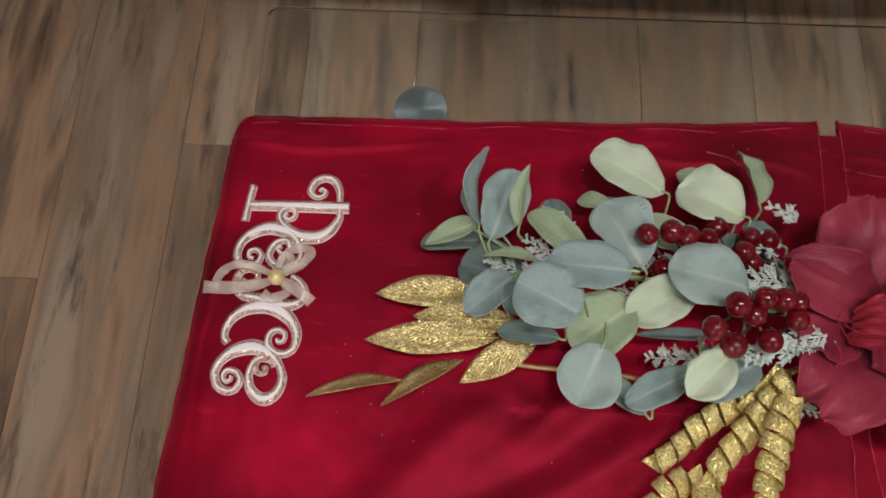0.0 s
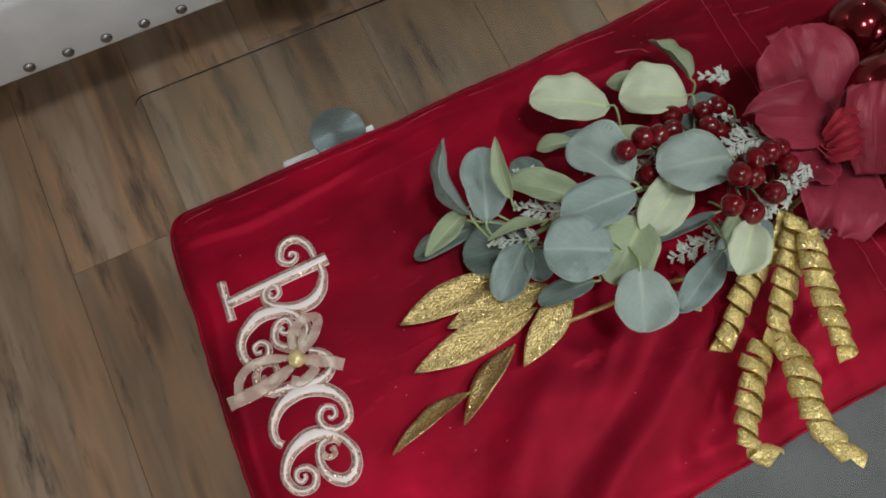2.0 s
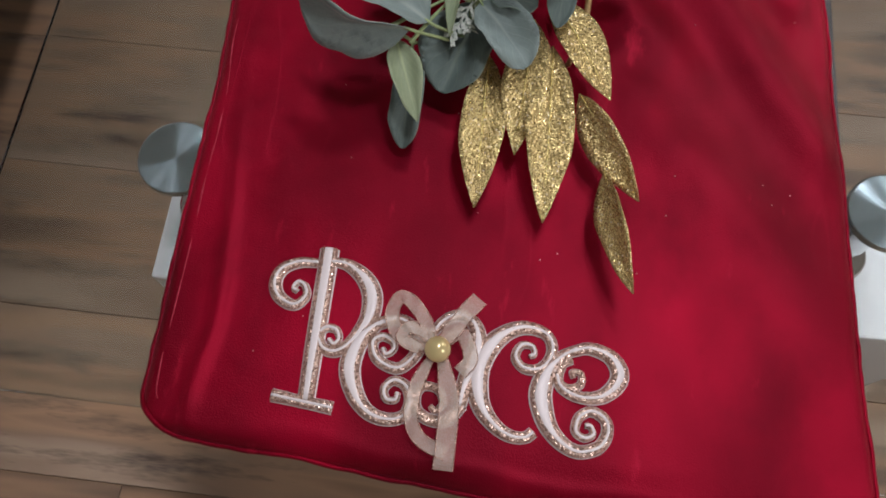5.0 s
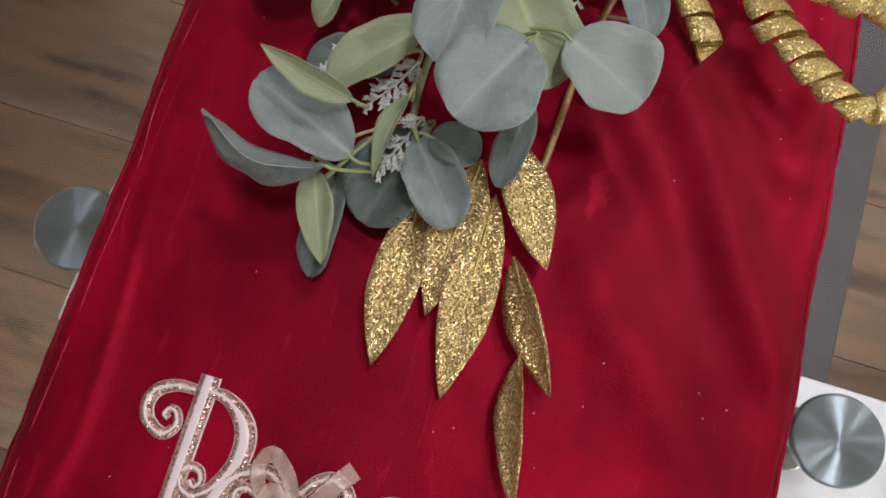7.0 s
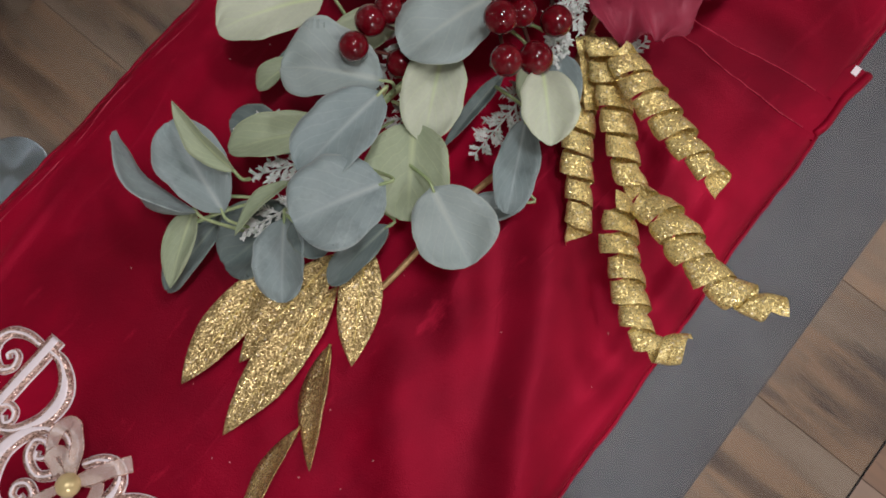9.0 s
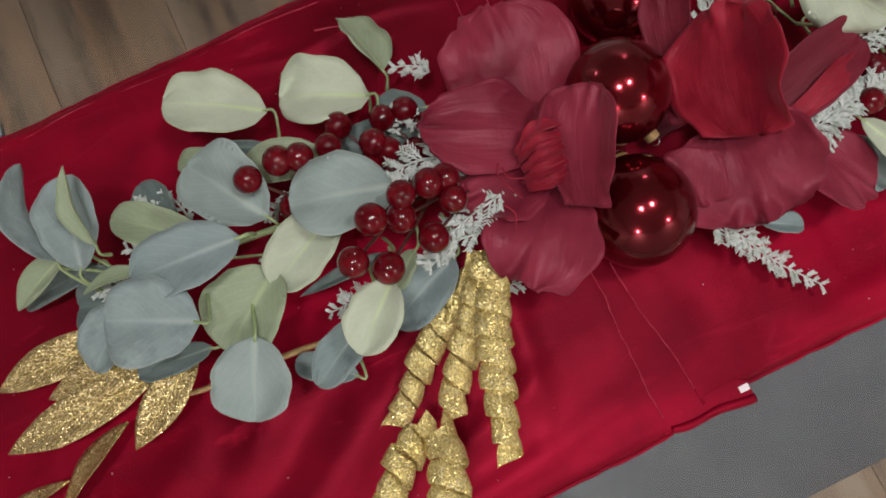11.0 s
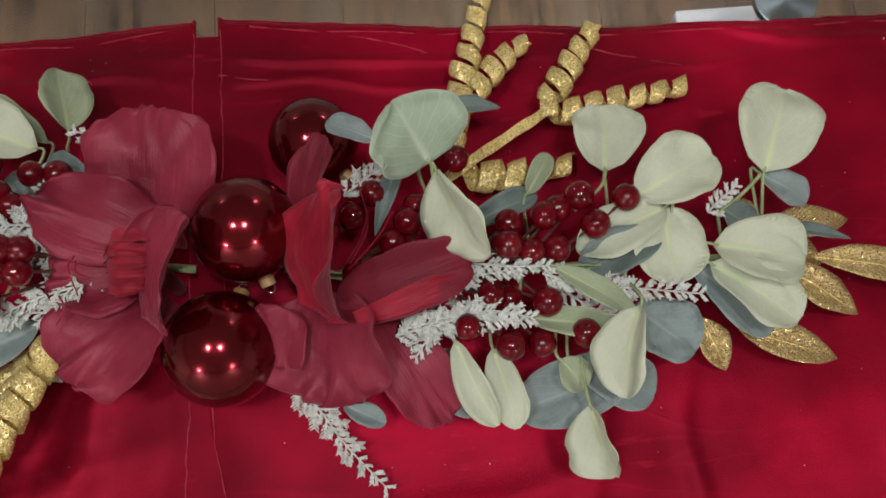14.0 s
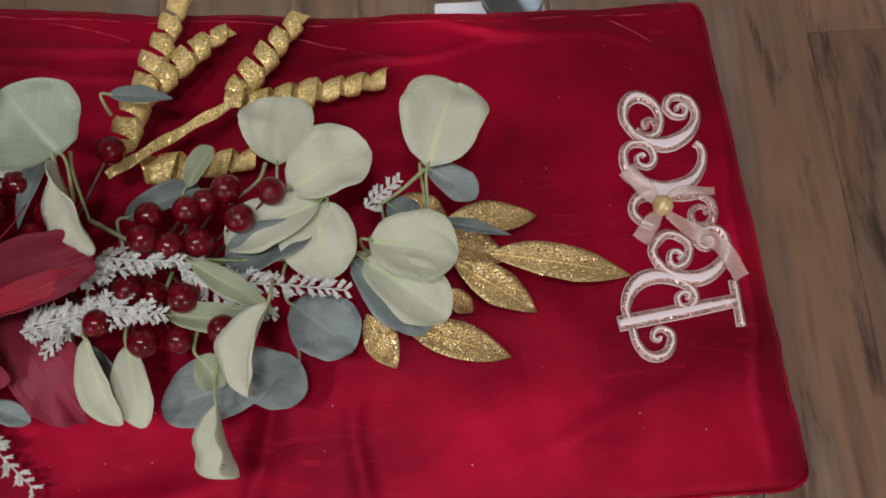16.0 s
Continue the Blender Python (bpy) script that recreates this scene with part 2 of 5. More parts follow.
def fabric_petal(name, a, c2, rough, lines=0.25, tint=(1.0, 0.5, 0.58)):
    m, nt, b = principled(name, rough=rough, Sheen_Weight=0.22, Sheen_Roughness=0.4, Sheen_Tint=tint, Specular_IOR_Level=0.35, Specular_Tint=(1.0, 0.6, 0.65))
    n, _ = noise_tex(nt, 17, 3, 0.5, None, "Position")
    g, _ = noise_tex(nt, 420, 3, 0.6, None, "Position")
    uv = nt.nodes.new("ShaderNodeUVMap")
    mp = nt.nodes.new("ShaderNodeMapping")
    mp.inputs["Scale"].default_value = (1.6, 17.0, 1.0)
    nt.links.new(uv.outputs["UV"], mp.inputs["Vector"])
    s = nt.nodes.new("ShaderNodeTexNoise")
    s.inputs["Scale"].default_value, s.inputs["Detail"].default_value = 1.4, 3
    nt.links.new(mp.outputs["Vector"], s.inputs["Vector"])
    f = math_node(nt, "ADD", math_node(nt, "MULTIPLY", n.outputs["Fac"], 0.94), math_node(nt, "MULTIPLY", s.outputs["Fac"], 0.06))
    nt.links.new(ramp(nt, f, ((0.35, a), (0.65, c2))), b.inputs["Base Color"])
    h = math_node(nt, "ADD", math_node(nt, "MULTIPLY", s.outputs["Fac"], lines * 1.1), math_node(nt, "MULTIPLY", g.outputs["Fac"], 0.12))
    w, _ = noise_tex(nt, 40, 3, 0.45, None, "Position")
    w.inputs["Distortion"].default_value = 0.25
    h = math_node(nt, "ADD", h, math_node(nt, "MULTIPLY", w.outputs["Fac"], 0.7))
    bump(nt, b, h, 0.7, 0.003)


fabric_petal("petal_mauve", (0.165, 0.013, 0.029), (0.27, 0.029, 0.053), 0.42)
fabric_petal("petal_red", (0.19, 0.006, 0.018), (0.36, 0.018, 0.038), 0.36, 0.3, (1.0, 0.35, 0.4))
fabric_petal("petal_dark", (0.12, 0.008, 0.018), (0.19, 0.015, 0.03), 0.55)

m, nt, b = principled("berry_red", (0.16, 0.004, 0.01), 0.12, Coat_Weight=0.25, Coat_Roughness=0.05, Specular_IOR_Level=0.35)
n, _ = noise_tex(nt, 120, 2, 0.5, None, "Position")
nt.links.new(ramp(nt, n.outputs["Fac"], ((0.3, (0.075, 0.0012, 0.004)), (0.7, (0.15, 0.0025, 0.008)))), b.inputs["Base Color"])

m, nt, b = principled("bauble_red", (0.3, 0.006, 0.012), 0.12, 0.85, Coat_Weight=0.5, Coat_Roughness=0.05)
n, _ = noise_tex(nt, 9, 3, 0.5, None, "Position")
nt.links.new(ramp(nt, n.outputs["Fac"], ((0.3, (0.11, 0.003, 0.008)), (0.7, (0.22, 0.007, 0.014)))), b.inputs["Base Color"])
g, _ = noise_tex(nt, 300, 2, 0.5, None, "Position")
nt.links.new(math_node(nt, "ADD", math_node(nt, "MULTIPLY", g.outputs["Fac"], 0.08), 0.12), b.inputs["Roughness"])

m, nt, b = principled("frost", (0.62, 0.66, 0.62), 0.7)
n, _ = noise_tex(nt, 260, 3, 0.6, None, "Position")
nt.links.new(ramp(nt, n.outputs["Fac"], ((0.3, (0.32, 0.4, 0.32)), (0.6, (0.62, 0.67, 0.62)))), b.inputs["Base Color"])
bump(nt, b, n.outputs["Fac"], 0.6, 0.0008)

m, nt, b = principled("stem_green", (0.3, 0.42, 0.16), 0.5)
n, _ = noise_tex(nt, 90, 3, 0.6, None, "Position")
nt.links.new(ramp(nt, n.outputs["Fac"], ((0.3, (0.2, 0.3, 0.12)), (0.7, (0.42, 0.52, 0.26)))), b.inputs["Base Color"])
m, nt, b = principled("stem_brown", (0.08, 0.025, 0.02), 0.45)
n, _ = noise_tex(nt, 200, 3, 0.6, None, "Position")
nt.links.new(ramp(nt, n.outputs["Fac"], ((0.3, (0.05, 0.012, 0.01)), (0.7, (0.13, 0.05, 0.035)))), b.inputs["Base Color"])
m, nt, b = principled("gold_rod", (0.5, 0.34, 0.13), 0.45, 0.3)
n, _ = noise_tex(nt, 150, 3, 0.6, (1, 1, 1), "Position")
nt.links.new(ramp(nt, n.outputs["Fac"], ((0.3, (0.36, 0.22, 0.08)), (0.7, (0.6, 0.44, 0.2)))), b.inputs["Base Color"])

# brushed chrome disc with a turned finish
m, nt, b = principled("turned_chrome", (0.5, 0.61, 0.68), 0.2, 1.0, Anisotropic=0.94)
tg = nt.nodes.new("ShaderNodeTangent")
tg.direction_type, tg.axis = "RADIAL", "Z"
nt.links.new(tg.outputs[0], b.inputs["Tangent"])
principled("chrome", (0.7, 0.72, 0.73), 0.12, 1.0)
m, nt, b = principled("white_lacquer", (0.78, 0.8, 0.8), 0.25)
n, _ = noise_tex(nt, 30, 3, 0.5, None, "Position")
nt.links.new(ramp(nt, n.outputs["Fac"], ((0.3, (0.62, 0.65, 0.67)), (0.7, (0.68, 0.7, 0.71)))), b.inputs["Base Color"])
m, nt, b = principled("grey_lacquer", (0.15, 0.15, 0.15), 0.62)
n, _ = noise_tex(nt, 14, 3, 0.5, None, "Position")
nt.links.new(ramp(nt, n.outputs["Fac"], ((0.3, (0.065, 0.065, 0.07)), (0.7, (0.09, 0.09, 0.092)))), b.inputs["Base Color"])

m = bpy.data.materials.new("table_glass")
m.use_nodes = True
nt = m.node_tree
nt.nodes.remove(nt.nodes["Principled BSDF"])
gl = nt.nodes.new("ShaderNodeBsdfGlass")
gl.inputs["Color"].default_value, gl.inputs["Roughness"].default_value, gl.inputs["IOR"].default_value = (0.93, 0.96, 0.95, 1), 0.01, 1.5
nt.links.new(gl.outputs[0], nt.nodes["Material Output"].inputs["Surface"])
MATS["table_glass"] = m

# worn laminate planks: grey-brown streaks along the length
m, nt, b = principled("plank_wood", rough=0.42, Specular_IOR_Level=0.4)
info = nt.nodes.new("ShaderNodeObjectInfo")
shift = nt.nodes.new("ShaderNodeVectorMath")
shift.operation = "SCALE"
comb = nt.nodes.new("ShaderNodeCombineXYZ")
for s in comb.inputs:
    nt.links.new(info.outputs["Random"], s)
nt.links.new(comb.outputs[0], shift.inputs[0])
shift.inputs["Scale"].default_value = 7.0
fine, mp1 = noise_tex(nt, 42, 6, 0.68, (1, 0.07, 1), "Position")
broad, mp2 = noise_tex(nt, 15, 3, 0.55, (1, 0.12, 1), "Position")
streak, mp3 = noise_tex(nt, 21, 5, 0.7, (1, 0.16, 1), "Position")
for mp in (mp1, mp2, mp3):
    nt.links.new(shift.outputs[0], mp.inputs["Location"])
c = ramp(nt, broad.outputs["Fac"], ((0.34, (0.108, 0.065, 0.039)), (0.45, (0.335, 0.205, 0.115)), (0.55, (0.215, 0.147, 0.095)), (0.66, (0.335, 0.252, 0.177))))
c = mix(nt, math_node(nt, "MULTIPLY", fine.outputs["Fac"], 0.5), c, (0.24, 0.18, 0.13))
dk = math_node(nt, "MULTIPLY", math_node(nt, "SUBTRACT", streak.outputs["Fac"], 0.54, True), 7.0, True)
c = mix(nt, math_node(nt, "MULTIPLY", dk, 0.85), c, (0.045, 0.034, 0.027))
hs = nt.nodes.new("ShaderNodeHueSaturation")
nt.links.new(math_node(nt, "ADD", math_node(nt, "MULTIPLY", info.outputs["Random"], 0.35), 0.75), hs.inputs["Value"])
nt.links.new(c, hs.inputs["Color"])
nt.links.new(hs.outputs[0], b.inputs["Base Color"])
bump(nt, b, fine.outputs["Fac"], 0.25, 0.001)
principled("joint_dark", (0.12, 0.088, 0.063), 0.8)

m, nt, b = principled("white_leather", (0.7, 0.71, 0.7), 0.45)
n, _ = noise_tex(nt, 260, 3, 0.6, None, "Position")
n2, _ = noise_tex(nt, 12, 3, 0.5, None, "Position")
nt.links.new(ramp(nt, n2.outputs["Fac"], ((0.3, (0.48, 0.5, 0.51)), (0.7, (0.58, 0.6, 0.6)))), b.inputs["Base Color"])
bump(nt, b, n.outputs["Fac"], 0.3, 0.0008)
principled("nail_metal", (0.32, 0.32, 0.33), 0.25, 1.0)
m, nt, b = principled("wall_paint", (0.55, 0.5, 0.44), 0.8)
n, _ = noise_tex(nt, 5, 3, 0.5, None, "Position")
nt.links.new(ramp(nt, n.outputs["Fac"], ((0.3, (0.66, 0.62, 0.57)), (0.7, (0.72, 0.68, 0.63)))), b.inputs["Base Color"])
m, nt, b = principled("ceiling_paint", (0.75, 0.74, 0.72), 0.9)
n, _ = noise_tex(nt, 60, 3, 0.5, None, "Position")
bump(nt, b, n.outputs["Fac"], 0.3, 0.002)
principled("disc_white", (0.8, 0.8, 0.8), 0.4)


# ---- helpers for building ----
def mesh_of(name, verts, faces, uvs=None, smooth=True, mat=None, mats=None, face_mats=None):
    me = bpy.data.meshes.new(name)
    me.from_pydata([tuple(v) for v in verts], [], faces)
    if uvs:
        layer = me.uv_layers.new(name="UVMap")
        for loop in me.loops:
            layer.data[loop.index].uv = uvs[loop.vertex_index]
    if smooth:
        me.polygons.foreach_set("use_smooth", [True] * len(me.polygons))
    if mat:
        me.materials.append(MATS[mat])
    for mm in mats or ():
        me.materials.append(MATS[mm])
    if face_mats:
        me.polygons.foreach_set("material_index", face_mats)
    me.update()
    return me


def part(name, bm, mat, parent, label="", smooth=False):
    """Links a bmesh, or a ready mesh, as one object under a thing."""
    if isinstance(bm, bmesh.types.BMesh):
        me = bpy.data.meshes.new(name)
        bm.to_mesh(me)
        bm.free()
        if smooth:
            me.polygons.foreach_set("use_smooth", [True] * len(me.polygons))
        me.materials.append(MATS[mat])
    else:
        me = bm
    o = new(name, me)
    o.parent = parent
    if label:
        tagged(o, label)
    return o


def thing(name, label, category, group=""):
    o = tagged(new(name), label, category, group)
    o.empty_display_size = 0.02
    return o


def box(x0, x1, y0, y1, z0, z1, bevel=0.0, segs=2):
    bm = bmesh.new()
    bmesh.ops.create_cube(bm, size=1)
    for v in bm.verts:
        v.co = (x0 + (v.co.x + 0.5) * (x1 - x0), y0 + (v.co.y + 0.5) * (y1 - y0), z0 + (v.co.z + 0.5) * (z1 - z0))
    if bevel:
        bmesh.ops.bevel(bm, geom=bm.edges[:], offset=bevel, segments=segs, profile=0.5, affect="EDGES")
    return bm


def spline(points, per=6):
    """A smooth curve through the points."""
    p = [Vector(q) for q in points]
    p = [2 * p[0] - p[1]] + p + [2 * p[-1] - p[-2]]
    res = []
    for i in range(1, len(p) - 2):
        for k in range(per):
            t = k / per
            a, b2, c2, d = p[i - 1], p[i], p[i + 1], p[i + 2]
            res.append(0.5 * ((2 * b2) + (c2 - a) * t + (2 * a - 5 * b2 + 4 * c2 - d) * t * t + (3 * b2 - a - 3 * c2 + d) * t ** 3))
    res.append(p[-2])
    return res


def tube(points, r0, r1=None, sides=6, per=5, smooth_path=True):
    """Vertices and faces of a tapering tube along a curve."""
    path = spline(points, per) if smooth_path else [Vector(q) for q in points]
    r1 = r0 if r1 is None else r1
    vs, fs = [], []
    n = len(path)
    for i, q in enumerate(path):
        t = (path[min(i + 1, n - 1)] - path[max(i - 1, 0)]).normalized()
        s = t.cross(Vector((0, 0, 1)))
        s = s.normalized() if s.length > 1e-4 else Vector((1, 0, 0))
        u = s.cross(t)
        r = r0 + (r1 - r0) * i / (n - 1)
        for k in range(sides):
            a = 2 * math.pi * k / sides
            vs.append(q + r * (math.cos(a) * s + math.sin(a) * u))
    for i in range(n - 1):
        for k in range(sides):
            k2 = (k + 1) % sides
            fs.append((i * sides + k, i * sides + k2, (i + 1) * sides + k2, (i + 1) * sides + k))
    fs.append(tuple(range(sides))[::-1])
    fs.append(tuple((n - 1) * sides + k for k in range(sides)))
    return vs, fs


def joined(pieces):
    vs, fs = [], []
    for v, f in pieces:
        o = len(vs)
        vs += v
        fs += [tuple(i + o for i in q) for q in f]
    return vs, fs


# ---- setting ----
FLOOR = 0.05
floor = tagged(part("floor", box(-2.6, 3.6, -2.2, 3.2, FLOOR - 0.06, FLOOR - 0.004), "joint_dark", None), "worn grey-brown wood laminate floor", "floor", kind="structure")
for nm, bx in (("wall_north", (-2.6, 3.6, 3.2, 3.3)), ("wall_south", (-2.6, 3.6, -2.3, -2.2)), ("wall_west", (-2.7, -2.6, -2.3, 3.3)), ("wall_east", (3.6, 3.7, -2.3, 3.3))):
    tagged(part(nm, box(*bx, FLOOR - 0.06, CEIL + 0.1), "wall_paint", None), "plain beige painted wall", "wall", kind="structure")
tagged(part("ceiling", box(-2.6, 3.6, -2.2, 3.2, CEIL, CEIL + 0.1), "ceiling_paint", None), "plain white painted ceiling", "ceiling", kind="structure")
# a disc added above each stand-in light; no such lamps are seen
for lx, ly, watts, size in ADDED_LAMPS:
    bm = bmesh.new()
    bmesh.ops.create_cone(bm, cap_ends=True, segments=32, radius1=size * 0.62, radius2=size * 0.68, depth=0.03)
    bmesh.ops.translate(bm, verts=bm.verts, vec=(lx, ly, CEIL - 0.015))
    lamp = tagged(part("ceiling_lamp", bm, "disc_white", None), "round white ceiling disc, added unseen above a stand-in light", "lamp", "ceiling lamps")

# ---- glass coffee table ----
GX0, GX1, GY0, GY1 = -0.218, 1.115, 0.055, 0.845
GTOP = 0.446
table = thing("coffee_table", "clear glass coffee table on white block legs with chrome standoffs", "table")


def rounded_slab(x0, x1, y0, y1, z0, z1, r, seg=8, bevel=0.002):
    pts = []
    for cx, cy, a0 in ((x1 - r, y1 - r, 0), (x0 + r, y1 - r, 90), (x0 + r, y0 + r, 180), (x1 - r, y0 + r, 270)):
        for k in range(seg + 1):
            a = radians(a0 + 90 * k / seg)
            pts.append((cx + r * math.cos(a), cy + r * math.sin(a)))
    bm = bmesh.new()
    f = bm.faces.new([bm.verts.new((x, y, z0)) for x, y in pts])
    ext = bmesh.ops.extrude_face_region(bm, geom=[f])
    bmesh.ops.translate(bm, verts=[v for v in ext["geom"] if isinstance(v, bmesh.types.BMVert)], vec=(0, 0, z1 - z0))
    bmesh.ops.recalc_face_normals(bm, faces=bm.faces)
    rim = [e for e in bm.edges if abs(e.verts[0].co.z - e.verts[1].co.z) < 1e-6]
    bmesh.ops.bevel(bm, geom=rim, offset=bevel, segments=2, profile=0.5, affect="EDGES")
    return bm


top = part("glass_top", rounded_slab(GX0, GX1, GY0, GY1, GTOP - 0.007, GTOP, 0.014, bevel=0.0012), "table_glass", table, "clear tempered glass with polished edge")
top.visible_shadow = False


def disc_mesh(r, z0, z1, bev, segs=40):
    bm = bmesh.new()
    bmesh.ops.create_cone(bm, cap_ends=True, segments=segs, radius1=r, radius2=r, depth=z1 - z0)
    bmesh.ops.translate(bm, verts=bm.verts, vec=(0, 0, (z0 + z1) / 2))
    rim = [e for e in bm.edges if abs(e.verts[0].co.z - e.verts[1].co.z) < 1e-6 and e.calc_length() < r]
    bmesh.ops.bevel(bm, geom=rim, offset=bev, segments=2, profile=0.5, affect="EDGES")
    return bm


def shared(bm, mat):
    me = bpy.data.meshes.new("shared")
    bm.to_mesh(me)
    bm.free()
    me.materials.append(MATS[mat])
    return me


me_cap = shared(disc_mesh(0.0305, -0.008, 0, 0.0015), "turned_chrome")
me_post = shared(disc_mesh(0.013, -0.088, -0.006, 0.001, 24), "chrome")
me_flange = shared(disc_mesh(0.026, -0.098, -0.086, 0.002, 32), "chrome")
for dx, dy in ((-0.03, 0.716), (-0.014, 0.182), (0.962, 0.700), (0.962, 0.182)):
    far = dy > 0.4
    bx0 = dx - 0.068
    by0, by1 = (0.60, 0.757) if far else (0.07, 0.235)
    cap = part("standoff_cap", me_cap, "", table, "turned chrome disc under the glass")
    cap.location = (dx, dy, GTOP - 0.0073)
    for nm, me in (("standoff_post", me_post), ("standoff_flange", me_flange)):
        o = part(nm, me, "", cap)
    part("leg_block", box(bx0, bx0 + 0.12, by0, by1, FLOOR + 0.052, GTOP - 0.108, 0.003), "white_lacquer", table, "white lacquered square block")
part("lower_shelf", box(-0.085, 1.015, 0.044, 0.757, FLOOR, FLOOR + 0.05, 0.003), "grey_lacquer", table, "smooth grey lacquered base board")

# ---- white upholstered bench behind the table ----
bench = thing("upholstered_bench", "white leather bench with a row of dark metal nailheads", "bench")
BY, BZ = 1.07, 0.235
part("base", box(-1.55, 0.9, BY, BY + 0.6, BZ, BZ + 0.15, 0.012, 3), "white_leather", bench, smooth=True)
part("seat_cushion", box(-1.55, 0.9, BY - 0.004, BY + 0.6, BZ + 0.152, BZ + 0.26, 0.035, 4), "white_leather", bench, "padded white leather seat", smooth=True)
for fx in (-1.45, 0.78):
    for fy in (BY + 0.06, BY + 0.48):
        part("foot", box(fx, fx + 0.05, fy, fy + 0.05, FLOOR, BZ + 0.002, 0.004), "stem_brown", bench)
bm = bmesh.new()
bmesh.ops.create_uvsphere(bm, u_segments=14, v_segments=8, radius=0.0085)
for v in bm.verts:
    v.co.y *= 0.6
me_nail = shared(bm, "nail_metal")
me_nail.polygons.foreach_set("use_smooth", [True] * len(me_nail.polygons))
nx = -1.5
while nx < 0.88:
    nail = part("nailhead", me_nail, "", bench)
    nail.location = (nx, BY - 0.001, BZ + 0.025)
    nx += 0.0545


# ---- velvet covers ----
def cloth_height(x, y):
    h = 0.003 * noise.noise((x * 9, y * 6, 0.3)) + 0.0014 * noise.noise((x * 24, y * 19, 4.1)) + 0.0004 * noise.noise((x * 70, y * 55, 7.7))
    for x0, y0, ang, wide, long, amp in FOLDS:
        ca, sa = math.cos(radians(ang)), math.sin(radians(ang))
        u, v = (x - x0) * ca + (y - y0) * sa, -(x - x0) * sa + (y - y0) * ca
        v += 0.012 * noise.noise((u * 11, x0 * 30, 1.0))
        h += 1.55 * amp * math.exp(-(v / wide) ** 2 - (u / long) ** 2)
    return h


FOLDS = ((0.16, 0.32, 30, 0.022, 0.13, 0.007), (0.06, 0.27, 38, 0.022, 0.12, 0.0055), (0.27, 0.30, 15, 0.014, 0.08, 0.005), (0.33, 0.36, 75, 0.014, 0.1, 0.0045), (0.12, 0.37, 33, 0.02, 0.1, 0.005), (0.0, 0.33, 40, 0.025, 0.1, 0.005),
         (0.22, 0.26, 4, 0.012, 0.14, 0.0035), (0.3, 0.655, -6, 0.005, 0.1, 0.0022), (0.55, 0.655, -4, 0.004, 0.14, 0.0024), (0.52, 0.64, -8, 0.0035, 0.1, 0.002), (0.9, 0.665, -12, 0.006, 0.16, 0.003), (0.86, 0.63, 8, 0.004, 0.06, 0.002), (-0.15, 0.66, 3, 0.005, 0.12, 0.0024), (1.128, 0.42, 87, 0.006, 0.16, 0.002), (-0.236, 0.45, 88, 0.006, 0.16, 0.002),
         (0.72, 0.30, 80, 0.009, 0.1, 0.003), (0.8, 0.27, 86, 0.008, 0.07, 0.003), (1.02, 0.31, 20, 0.012, 0.1, 0.003), (0.62, 0.27, 10, 0.014, 0.12, 0.003))


